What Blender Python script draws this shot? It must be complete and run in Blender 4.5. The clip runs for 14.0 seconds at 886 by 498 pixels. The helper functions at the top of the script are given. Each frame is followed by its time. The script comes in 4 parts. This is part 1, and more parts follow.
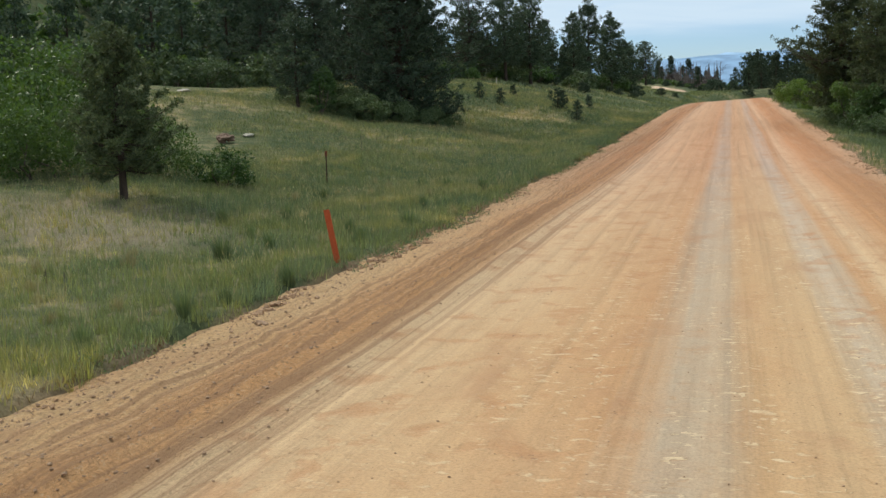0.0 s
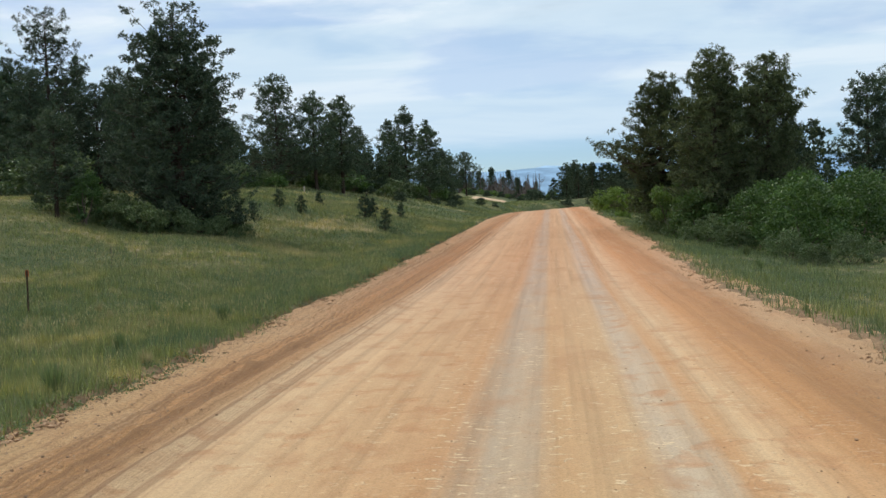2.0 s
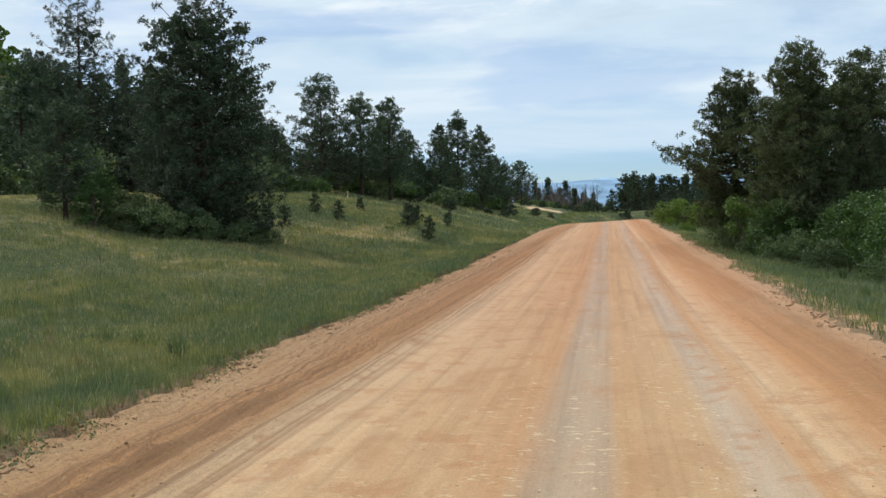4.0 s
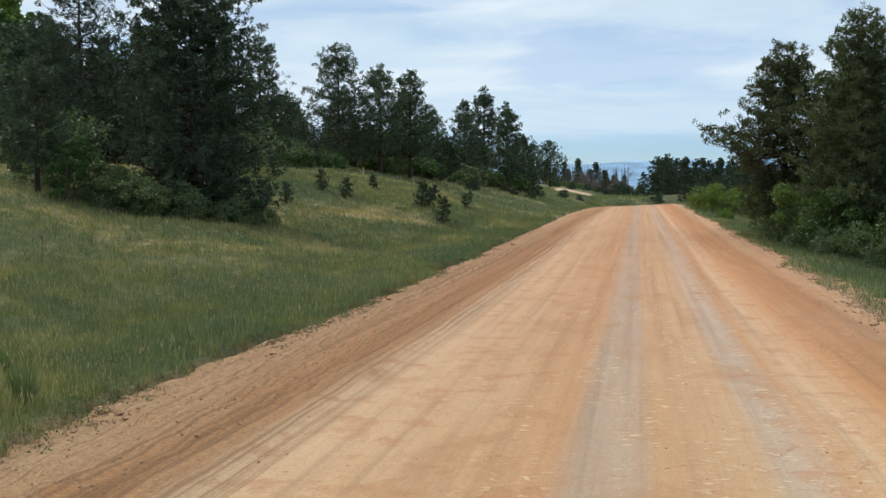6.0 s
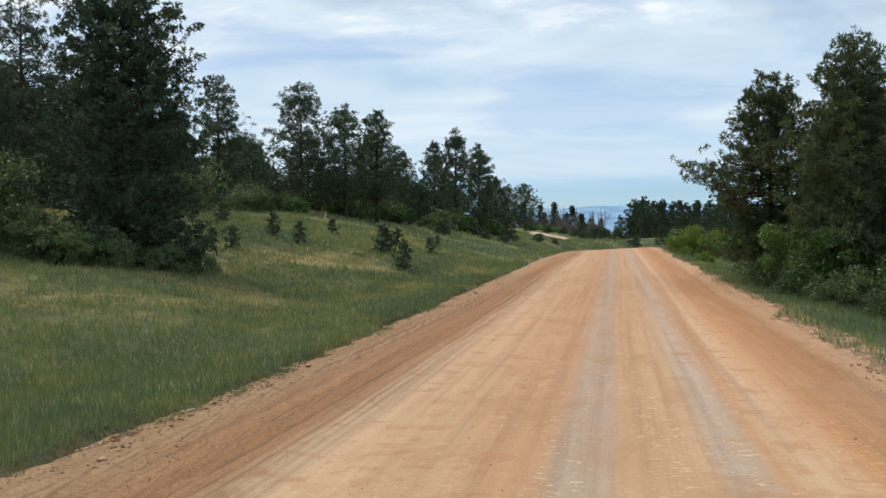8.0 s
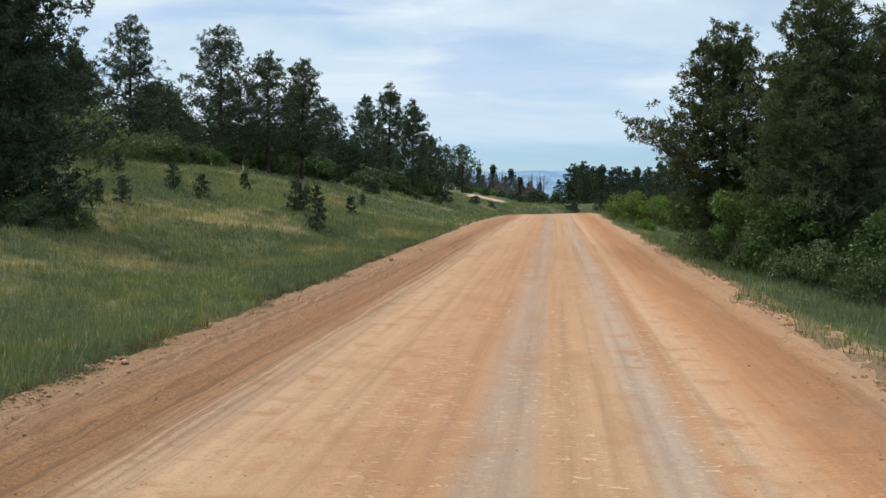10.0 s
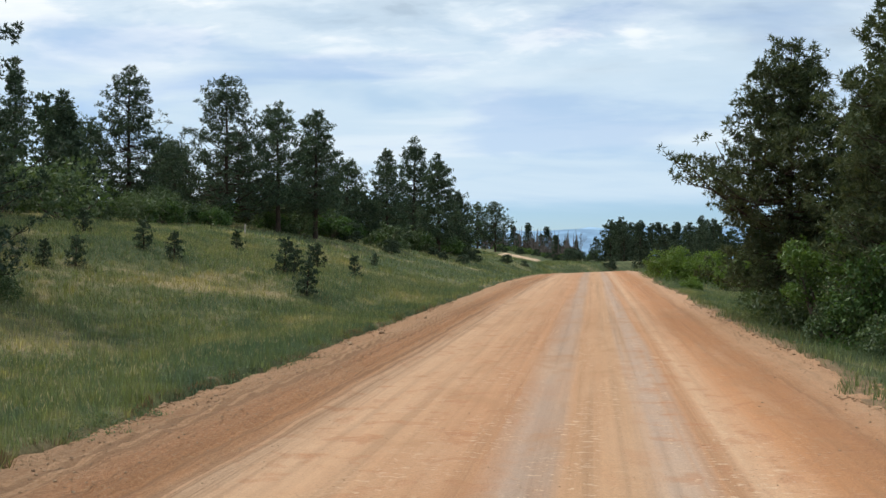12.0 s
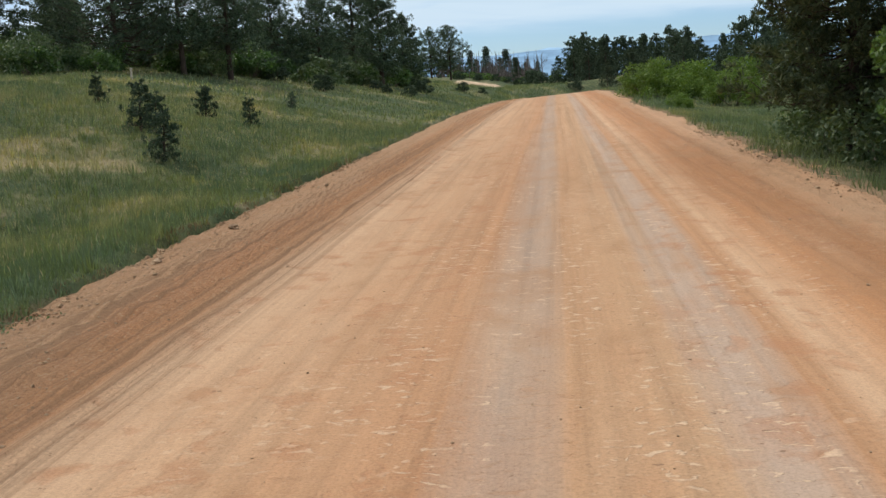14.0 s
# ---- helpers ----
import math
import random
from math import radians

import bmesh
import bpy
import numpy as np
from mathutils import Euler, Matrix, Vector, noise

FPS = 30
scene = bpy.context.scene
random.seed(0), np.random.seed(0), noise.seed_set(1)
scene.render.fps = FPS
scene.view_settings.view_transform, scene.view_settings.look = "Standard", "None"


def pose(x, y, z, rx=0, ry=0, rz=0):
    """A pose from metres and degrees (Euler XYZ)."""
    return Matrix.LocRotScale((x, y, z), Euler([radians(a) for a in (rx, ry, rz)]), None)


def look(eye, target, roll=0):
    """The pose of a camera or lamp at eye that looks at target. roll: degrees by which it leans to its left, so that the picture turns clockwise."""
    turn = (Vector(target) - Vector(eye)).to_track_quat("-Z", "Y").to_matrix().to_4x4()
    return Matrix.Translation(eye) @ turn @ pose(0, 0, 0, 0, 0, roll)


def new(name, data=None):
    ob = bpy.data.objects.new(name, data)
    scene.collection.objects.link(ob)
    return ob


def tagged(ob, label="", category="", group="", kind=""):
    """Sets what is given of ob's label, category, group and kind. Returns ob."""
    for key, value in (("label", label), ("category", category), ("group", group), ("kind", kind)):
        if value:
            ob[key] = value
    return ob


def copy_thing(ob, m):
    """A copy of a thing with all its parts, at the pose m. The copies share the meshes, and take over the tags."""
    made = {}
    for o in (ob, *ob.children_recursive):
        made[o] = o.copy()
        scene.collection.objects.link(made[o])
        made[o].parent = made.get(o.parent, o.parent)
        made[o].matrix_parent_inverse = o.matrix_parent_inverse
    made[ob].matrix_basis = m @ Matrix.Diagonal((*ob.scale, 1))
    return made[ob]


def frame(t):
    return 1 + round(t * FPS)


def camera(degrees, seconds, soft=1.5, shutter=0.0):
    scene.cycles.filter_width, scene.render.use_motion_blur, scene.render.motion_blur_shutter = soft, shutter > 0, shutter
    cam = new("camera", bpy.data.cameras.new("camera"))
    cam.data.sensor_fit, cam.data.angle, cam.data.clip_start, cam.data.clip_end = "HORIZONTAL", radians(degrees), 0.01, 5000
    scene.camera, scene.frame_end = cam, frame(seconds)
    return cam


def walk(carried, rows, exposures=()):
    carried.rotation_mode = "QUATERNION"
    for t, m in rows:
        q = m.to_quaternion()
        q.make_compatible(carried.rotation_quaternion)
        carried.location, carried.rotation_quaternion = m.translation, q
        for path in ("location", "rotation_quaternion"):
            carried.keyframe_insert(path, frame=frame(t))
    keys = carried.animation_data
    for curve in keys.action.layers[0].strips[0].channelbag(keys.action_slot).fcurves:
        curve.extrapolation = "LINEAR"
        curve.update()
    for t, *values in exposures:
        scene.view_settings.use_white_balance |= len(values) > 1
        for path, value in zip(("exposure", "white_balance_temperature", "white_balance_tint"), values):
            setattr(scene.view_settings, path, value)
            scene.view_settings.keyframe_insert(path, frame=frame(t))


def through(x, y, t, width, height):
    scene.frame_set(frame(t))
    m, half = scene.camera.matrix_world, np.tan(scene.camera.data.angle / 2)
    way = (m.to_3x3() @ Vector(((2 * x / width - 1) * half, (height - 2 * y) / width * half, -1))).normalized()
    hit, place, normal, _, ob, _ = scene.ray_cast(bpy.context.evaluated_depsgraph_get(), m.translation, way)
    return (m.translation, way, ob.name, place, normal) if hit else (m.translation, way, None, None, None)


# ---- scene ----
cam = camera(44.85, 14.0, 1.45)
PATH = [
    (0, (-0.000, -0.000, 2.199), (-2.596, 9.537, 0.681), -2.27),
    (0.5, (0.094, 1.876, 2.098), (-2.179, 11.566, 1.126), 0.31),
    (1, (0.153, 3.813, 1.965), (-1.847, 13.593, 1.363), 0.30),
    (1.5, (0.185, 5.750, 1.852), (-1.248, 15.619, 1.121), -1.58),
    (2, (0.180, 7.358, 1.764), (-0.842, 17.290, 1.211), -2.42),
    (2.5, (0.161, 9.045, 1.689), (-0.952, 18.968, 1.148), -2.31),
    (3, (0.111, 10.684, 1.633), (-0.636, 20.641, 1.101), -5.04),
    (3.5, (0.051, 11.919, 1.579), (-1.240, 21.826, 1.153), -2.60),
    (6, (-0.112, 18.407, 1.602), (-1.904, 28.224, 0.964), -0.10),
    (6.5, (-0.072, 19.507, 1.582), (-1.904, 29.314, 0.901), -0.15),
    (7, (-0.030, 20.566, 1.556), (-1.605, 30.434, 1.170), 1.02),
    (7.5, (0.034, 21.741, 1.522), (-1.579, 31.605, 1.209), -0.06),
    (8, (-0.007, 22.754, 1.510), (-1.603, 32.623, 1.288), -0.50),
    (8.5, (-0.011, 24.005, 1.487), (-1.618, 33.874, 1.338), 0.91),
    (9, (0.001, 25.203, 1.454), (-1.423, 35.096, 1.123), 1.27),
    (11.5, (0.271, 33.279, 1.282), (-0.439, 43.233, 0.638), 0.58),
    (12, (0.316, 35.283, 1.236), (-1.072, 45.186, 1.212), 0.21),
    (12.5, (0.285, 37.503, 1.189), (-1.059, 47.399, 0.677), 0.83),
    (13, (0.231, 40.418, 1.141), (-0.769, 50.349, 0.531), 0.46),
    (13.5, (0.143, 43.544, 1.118), (-0.965, 53.415, -0.041), -3.92),
    (14, (0.020, 46.988, 1.109), (-1.095, 56.797, -0.482), -3.98),
]
walk(cam, [(t, look(e, g, r)) for t, e, g, r in PATH])

# ---- world and sun ----
SUN_EL, SUN_AZ = radians(58), radians(-64)   # azimuth from +y towards +x
world = bpy.data.worlds.new("sky")
scene.world = world
world.use_nodes = True


class Nodes:
    """Small helper to write node trees."""

    def __init__(self, tree):
        self.t = tree

    def add(self, kind, **sets):
        n = self.t.nodes.new(kind)
        for key, value in sets.items():
            if key in n.inputs:
                n.inputs[key].default_value = value
        return n

    def link(self, a, b):
        self.t.links.new(a, b)

    def math(self, op, a, b=0.0, c=0.0, clamp=False):
        n = self.t.nodes.new("ShaderNodeMath")
        n.operation, n.use_clamp = op, clamp
        for i, v in enumerate((a, b, c)):
            if isinstance(v, (int, float)):
                n.inputs[i].default_value = v
            else:
                self.link(v, n.inputs[i])
        return n.outputs[0]

    def mix(self, fac, a, b, blend="MIX"):
        n = self.t.nodes.new("ShaderNodeMix")
        n.data_type, n.blend_type = "RGBA", blend
        for i, v in ((0, fac), (6, a), (7, b)):
            if isinstance(v, (int, float)):
                n.inputs[i].default_value = v
            elif isinstance(v, tuple):
                n.inputs[i].default_value = (*v, 1.0)
            else:
                self.link(v, n.inputs[i])
        return n.outputs[2]

    def noise(self, vec, scale, detail=4.0, rough=0.55, warp=0.0):
        n = self.t.nodes.new("ShaderNodeTexNoise")
        n.inputs["Scale"].default_value = scale
        n.inputs["Detail"].default_value = detail
        n.inputs["Roughness"].default_value = rough
        n.inputs["Distortion"].default_value = warp
        if vec is not None:
            self.link(vec, n.inputs["Vector"])
        return n.outputs["Fac"]

    def ramp(self, fac, stops, smooth=False):
        n = self.t.nodes.new("ShaderNodeValToRGB")
        if smooth:
            n.color_ramp.interpolation = "EASE"
        els = n.color_ramp.elements
        while len(els) < len(stops):
            els.new(0.5)
        for el, (p, c) in zip(els, stops):
            el.position = p
            el.color = (c, c, c, 1) if isinstance(c, (int, float)) else (*c, 1)
        self.link(fac, n.inputs[0])
        return n.outputs[0]

    def scaled(self, vec, sx, sy, sz):
        n = self.t.nodes.new("ShaderNodeVectorMath")
        n.operation = "MULTIPLY"
        self.link(vec, n.inputs[0])
        n.inputs[1].default_value = (sx, sy, sz)
        return n.outputs[0]

    def split(self, vec):
        n = self.t.nodes.new("ShaderNodeSeparateXYZ")
        self.link(vec, n.inputs[0])
        return n.outputs

    def join(self, x, y, z):
        n = self.t.nodes.new("ShaderNodeCombineXYZ")
        for i, v in enumerate((x, y, z)):
            if isinstance(v, (int, float)):
                n.inputs[i].default_value = v
            else:
                self.link(v, n.inputs[i])
        return n.outputs[0]


def build_sky():
    N = Nodes(world.node_tree)
    N.t.nodes.clear()
    out = N.t.nodes.new("ShaderNodeOutputWorld")
    back = N.t.nodes.new("ShaderNodeBackground")
    sky = N.t.nodes.new("ShaderNodeTexSky")
    sky.sky_type, sky.sun_disc = "NISHITA", False
    sky.sun_elevation, sky.sun_rotation = SUN_EL, SUN_AZ
    sky.altitude, sky.air_density, sky.dust_density, sky.ozone_density = 1900, 1.0, 0.6, 2.0
    way = N.t.nodes.new("ShaderNodeTexCoord").outputs["Generated"]
    x, y, z = N.split(way)
    lift = N.math("MAXIMUM", z, 0.0)
    # flat cloud layer, seen in perspective
    den = N.math("ADD", lift, 0.20)
    flat = N.join(N.math("DIVIDE", x, den), N.math("DIVIDE", y, den), 0.0)
    wisps = N.noise(N.scaled(flat, 1.0, 1.5, 1.0), 1.15, 6.0, 0.52, 0.4)
    edge = N.math("ADD", lift, N.math("MULTIPLY", N.math("SUBTRACT", wisps, 0.5), 0.04))
    cover = N.ramp(wisps, [(0.34, 0.62), (0.52, 1.0)], True)
    cover = N.math("MULTIPLY", cover, N.ramp(edge, [(0.034, 0.12), (0.052, 1.0)], True))
    # long pale veils low down, heaped cloud with grey undersides higher up
    veil = N.noise(N.scaled(way, 2.2, 2.2, 17.0), 1.0, 5.0, 0.55, 0.5)
    thin = N.ramp(veil, [(0.36, (0.50, 0.68, 0.87)), (0.50, (0.63, 0.785, 0.92)), (0.62, (0.74, 0.86, 0.96))], True)
    puffs = N.noise(N.scaled(flat, 1.0, 1.5, 1.0), 4.2, 6.0, 0.60, 0.35)
    heap = N.math("ADD", N.noise(flat, 1.5, 5.0, 0.55, 0.3), N.math("MULTIPLY", N.math("SUBTRACT", puffs, 0.5), 0.34))
    thick = N.ramp(heap, [(0.36, (0.47, 0.575, 0.68)), (0.45, (0.60, 0.73, 0.85)), (0.53, (0.74, 0.855, 0.95)), (0.62, (1.0, 1.04, 1.06))], True)
    high = N.ramp(N.math("ADD", lift, N.math("MULTIPLY", N.math("SUBTRACT", puffs, 0.5), 0.10)), [(0.12, 0.0), (0.24, 1.0)], True)
    cloud = N.mix(high, thin, thick)
    # sky scaled as its strength would
    blue = N.mix(1.0, sky.outputs[0], (0.070, 0.089, 0.116), "MULTIPLY")
    N.link(N.mix(cover, blue, cloud), back.inputs[0])
    back.inputs[1].default_value = 1.0
    N.link(back.outputs[0], out.inputs[0])


build_sky()
sun = new("sun", bpy.data.lights.new("sun", "SUN"))
sun.data.energy, sun.data.angle, sun.data.color = 2.7, radians(0.6), (1.0, 0.935, 0.83)
sun.matrix_world = look(Vector((math.sin(SUN_AZ) * math.cos(SUN_EL), math.cos(SUN_AZ) * math.cos(SUN_EL), math.sin(SUN_EL))) * 300, (0, 0, 0))


# ---- materials ----
def material(name, rough=0.9):
    m = bpy.data.materials.new(name)
    m.use_nodes = True
    N = Nodes(m.node_tree)
    shader = N.t.nodes["Principled BSDF"]
    shader.inputs["Roughness"].default_value = rough
    shader.inputs["Specular IOR Level"].default_value = 0.25
    place = N.t.nodes.new("ShaderNodeNewGeometry").outputs["Position"]
    return m, N, shader, place


def bump(N, shader, height, strength, distance):
    b = N.t.nodes.new("ShaderNodeBump")
    b.inputs["Strength"].default_value, b.inputs["Distance"].default_value = strength, distance
    N.link(height, b.inputs["Height"])
    N.link(b.outputs[0], shader.inputs["Normal"])


def meadow_colour(N, place, lush, mid, dry):
    """Lush along the road's edge, patches of dry straw further up the bank."""
    x, y, z = N.split(place)
    patch = N.noise(N.scaled(place, 1.0, 0.6, 0.0), 0.2, 6.0, 0.66, 0.5)
    fine = N.noise(place, 1.3, 4.0, 0.6)
    away = N.ramp(N.math("DIVIDE", N.math("ABSOLUTE", N.math("ADD", x, 0.4)), 40.0), [(0.14, 0.0), (0.26, 0.0), (0.40, 0.045), (0.75, 0.045), (1.0, 0.0)])
    start = N.ramp(N.math("DIVIDE", y, 60.0), [(0.1, 0.03), (0.40, 0.02), (0.55, 0.0)])
    d = N.math("ADD", N.math("ADD", patch, N.math("ADD", away, start)), N.math("MULTIPLY", N.math("SUBTRACT", fine, 0.5), 0.6))
    for cx, cy, rx, ry, amount in ((-13.9, 72.0, 2.6, 3.2, 0.2), (-13.3, 58.8, 3.0, 1.8, 0.2), (-16.0, 19.5, 4.0, 4.0, 0.14)):
        off = N.math("ADD", N.math("POWER", N.math("DIVIDE", N.math("SUBTRACT", x, cx), rx), 2.0), N.math("POWER", N.math("DIVIDE", N.math("SUBTRACT", y, cy), ry), 2.0))
        d = N.math("ADD", d, N.math("MULTIPLY", N.math("EXPONENT", N.math("MULTIPLY", off, -1.0)), amount))
    return N.ramp(d, [(0.43, lush), (0.57, mid), (0.74, dry)])


def make_materials():
    M = {}
    # dirt road: lanes across, streaks along
    m, N, s, place = material("road_dirt", 0.95)
    x, y, z = N.split(place)
    wander = N.noise(N.scaled(place, 0.25, 0.03, 0.0), 1.0, 3.0, 0.5)
    streak = N.noise(N.scaled(place, 2.6, 0.022, 0.0), 1.0, 6.0, 0.62)
    across = N.math("ADD", x, N.math("MULTIPLY", N.math("SUBTRACT", wander, 0.5), 0.5))
    across = N.math("ADD", across, N.math("MULTIPLY", N.math("SUBTRACT", streak, 0.5), 0.75))
    f = N.math("DIVIDE", N.math("ADD", across, 7.0), 13.5)
    at = lambda v: (v + 7.0) / 13.5
    tan, pale, orange, rust, grey = (0.455, 0.30, 0.178), (0.51, 0.365, 0.235), (0.43, 0.232, 0.112), (0.36, 0.188, 0.092), (0.375, 0.296, 0.228)
    col = N.ramp(f, [(at(-6.6), (0.41, 0.27, 0.16)), (at(-5.1), (0.455, 0.295, 0.175)), (at(-4.65), (0.42, 0.232, 0.122)), (at(-3.95), orange), (at(-3.4), pale), (at(-2.0), tan), (at(-0.88), (0.43, 0.255, 0.14)), (at(-0.48), grey),
                     (at(-0.16), (0.39, 0.298, 0.22)), (at(0.08), (0.445, 0.285, 0.162)), (at(0.84), (0.455, 0.31, 0.186)), (at(1.12), (0.42, 0.335, 0.26)), (at(1.36), (0.41, 0.325, 0.25)), (at(1.6), (0.42, 0.25, 0.135)), (at(1.9), pale), (at(2.6), orange), (at(3.5), (0.40, 0.215, 0.105)), (at(4.2), (0.47, 0.315, 0.192)), (at(6.0), tan)])
    # loose sand in streaks, flaked crust, dug blotches
    mottle = N.noise(N.scaled(place, 1.0, 0.35, 0.0), 1.7, 6.0, 0.65, 0.4)
    col = N.mix(N.ramp(mottle, [(0.48, 0.0), (0.72, 0.28)]), col, (0.42, 0.225, 0.115))
    lines = N.noise(N.scaled(place, 4.2, 0.035, 0.0), 1.0, 6.0, 0.68)
    col = N.mix(1.0, col, N.ramp(lines, [(0.34, 0.80), (0.48, 0.98), (0.68, 1.10)]), "MULTIPLY")
    col = N.mix(N.ramp(N.noise(N.scaled(place, 0.9, 0.12, 0.0), 1.0, 5.0, 0.6), [(0.52, 0.0), (0.70, 0.4)]), col, (0.50, 0.36, 0.235))
    from_mid = N.math("DIVIDE", N.math("ABSOLUTE", N.math("SUBTRACT", x, 0.1)), 10.0)
    lane = N.ramp(from_mid, [(0.0, 1.0), (0.13, 0.9), (0.24, 0.5), (0.34, 0.1)])
    pit_n = N.noise(N.scaled(place, 1.0, 0.85, 0.0), 1.9, 4.0, 0.55, 0.3)
    off_mid = N.ramp(from_mid, [(0.05, 0.15), (0.12, 1.0), (0.36, 1.0), (0.42, 0.3)])
    pit = N.math("MULTIPLY", N.ramp(pit_n, [(0.55, 0.0), (0.60, 0.55), (0.70, 1.0)], True), off_mid)
    col = N.mix(N.math("MULTIPLY", pit, 0.65), col, (0.38, 0.20, 0.105))
    flake_n = N.noise(N.scaled(place, 4.0, 8.0, 0.0), 1.0, 4.0, 0.6, 0.9)
    flake = N.math("MULTIPLY", N.ramp(flake_n, [(0.58, 0.0), (0.64, 1.0)]), N.ramp(mottle, [(0.42, 0.15), (0.58, 1.0)]))
    col = N.mix(N.math("MULTIPLY", flake, 0.35), col, (0.40, 0.24, 0.13))
    # pale sunlit rims of shallow chips, painted into the colour
    rim_noise = N.noise(N.scaled(place, 6.5, 11.0, 0.0), 1.0, 2.5, 0.6, 0.8)
    bands = N.ramp(N.noise(N.scaled(place, 1.7, 0.16, 0.0), 1.0, 3.0), [(0.43, 0.03), (0.55, 1.0)])
    lit_chips = N.math("MULTIPLY", N.math("MULTIPLY", N.ramp(rim_noise, [(0.59, 0.0), (0.635, 0.85)]), bands), lane)
    col = N.mix(lit_chips, col, (0.60, 0.47, 0.33))
    grit = N.noise(place, 42.0, 3.0, 0.7)
    col = N.mix(1.0, col, N.ramp(grit, [(0.3, 0.80), (0.5, 1.0), (0.75, 1.14)]), "MULTIPLY")
    dark = N.noise(place, 11.0, 2.0, 0.6)
    col = N.mix(N.ramp(dark, [(0.70, 0.0), (0.75, 0.7)]), col, (0.19, 0.12, 0.075))
    redder = N.ramp(N.math("DIVIDE", y, 100.0), [(0.15, 0.0), (0.5, 1.0)])
    col = N.mix(redder, col, N.mix(1.0, col, (1.02, 0.90, 0.85), "MULTIPLY"))
    col = N.mix(N.ramp(N.math("DIVIDE", y, 100.0), [(0.10, 1.0), (0.38, 0.0)]), col, N.mix(1.0, col, (1.06, 1.045, 0.915), "MULTIPLY"))
    blotch = N.noise(N.scaled(place, 1.0, 0.45, 0.0), 0.8, 6.0, 0.62, 0.6)
    col = N.mix(N.ramp(blotch, [(0.55, 0.0), (0.66, 0.5)]), col, (0.36, 0.195, 0.10))
    rough_zone = N.ramp(N.math("DIVIDE", N.math("ABSOLUTE", N.math("ADD", x, 0.45)), 8.0), [(0.34, 0.12), (0.46, 1.0)])
    rough_zone = N.math("MULTIPLY", rough_zone, N.ramp(N.math("DIVIDE", N.math("ADD", x, 5.0), 10.0), [(0.5, 1.0), (0.7, 0.4)]))
    clods = N.noise(N.scaled(place, 1.0, 0.8, 1.0), 19.0, 6.0, 0.72)
    col = N.mix(N.math("MULTIPLY", N.ramp(clods, [(0.50, 0.0), (0.60, 0.4)]), rough_zone), col, (0.205, 0.122, 0.068))
    col = N.mix(N.math("MULTIPLY", N.ramp(clods, [(0.37, 0.45), (0.44, 0.0)]), rough_zone), col, (0.50, 0.365, 0.235))
    # tyre lines, with the shaded sides of their ridges painted in as dark stripes
    tyre = N.noise(N.scaled(place, 8.5, 0.03, 0.0), 1.0, 4.0, 0.62)
    side = N.ramp(N.math("DIVIDE", N.math("ABSOLUTE", N.math("ADD", x, 4.3)), 2.0), [(0.46, 0.95), (0.68, 0.0)])
    col = N.mix(N.math("MULTIPLY", N.ramp(tyre, [(0.49, 0.0), (0.58, 0.65)]), side), col, (0.235, 0.13, 0.07))
    outer = N.ramp(N.math("DIVIDE", N.math("MULTIPLY", across, -1.0), 10.0), [(0.34, 0.0), (0.46, 0.85)])
    outer = N.math("MULTIPLY", outer, N.ramp(N.math("DIVIDE", y, 100.0), [(0.16, 1.0), (0.45, 0.25)]))
    col = N.mix(outer, col, N.mix(1.0, col, (1.45, 1.5, 1.45), "MULTIPLY"))
    N.link(col, s.inputs["Base Color"])
    ripple = N.noise(N.scaled(place, 1.6, 3.2, 0.0), 1.0, 5.0, 0.62, 0.8)
    hgt = N.math("ADD", N.math("MULTIPLY", N.math("MULTIPLY", clods, rough_zone), 4.2), N.math("ADD", N.math("MULTIPLY", streak, 0.5), N.math("ADD", N.math("MULTIPLY", lit_chips, 0.35), N.math("MULTIPLY", ripple, 1.5))))
    hgt = N.math("SUBTRACT", hgt, N.math("ADD", N.math("MULTIPLY", pit, 0.45), N.math("MULTIPLY", flake, 0.22)))
    hgt = N.math("ADD", hgt, N.math("MULTIPLY", N.math("MULTIPLY", tyre, side), 2.4))
    bump(N, s, hgt, 0.85, 0.035)
    M["road"] = m
    # soil and low growth of the meadow
    m, N, s, place = material("meadow_soil", 1.0)
    col = meadow_colour(N, place, (0.058, 0.080, 0.032), (0.115, 0.125, 0.052), (0.31, 0.25, 0.14))
    bare = N.noise(N.scaled(place, 1.0, 0.7, 0.0), 0.9, 5.0, 0.65)
    x, y, z = N.split(place)
    early = N.ramp(N.math("DIVIDE", y, 60.0), [(0.28, 0.06), (0.45, 0.0)])
    col = N.mix(N.ramp(N.math("ADD", bare, early), [(0.60, 0.0), (0.72, 0.75)]), col, (0.33, 0.25, 0.16))
    ring = N.math("SQRT", N.math("ADD", N.math("POWER", N.math("MULTIPLY", N.math("ADD", x, 14.0), 0.8), 2.0), N.math("POWER", N.math("SUBTRACT", y, 20.8), 2.0)))
    ring = N.math("ADD", ring, N.math("MULTIPLY", N.math("SUBTRACT", bare, 0.5), 2.5))
    col = N.mix(N.ramp(N.math("DIVIDE", ring, 6.0), [(0.35, 0.8), (0.62, 0.0)]), col, (0.235, 0.20, 0.132))
    verge = N.ramp(N.math("DIVIDE", N.math("ABSOLUTE", N.math("ADD", x, 0.35)), 10.0), [(0.52, 1.0), (0.545, 0.85), (0.575, 0.0)])
    verge = N.math("MULTIPLY", verge, N.ramp(N.math("DIVIDE", y, 200.0), [(0.8, 1.0), (0.86, 0.0)]))
    col = N.mix(verge, col, N.mix(N.noise(place, 3.0, 4.0), (0.20, 0.13, 0.075), (0.34, 0.23, 0.135)))
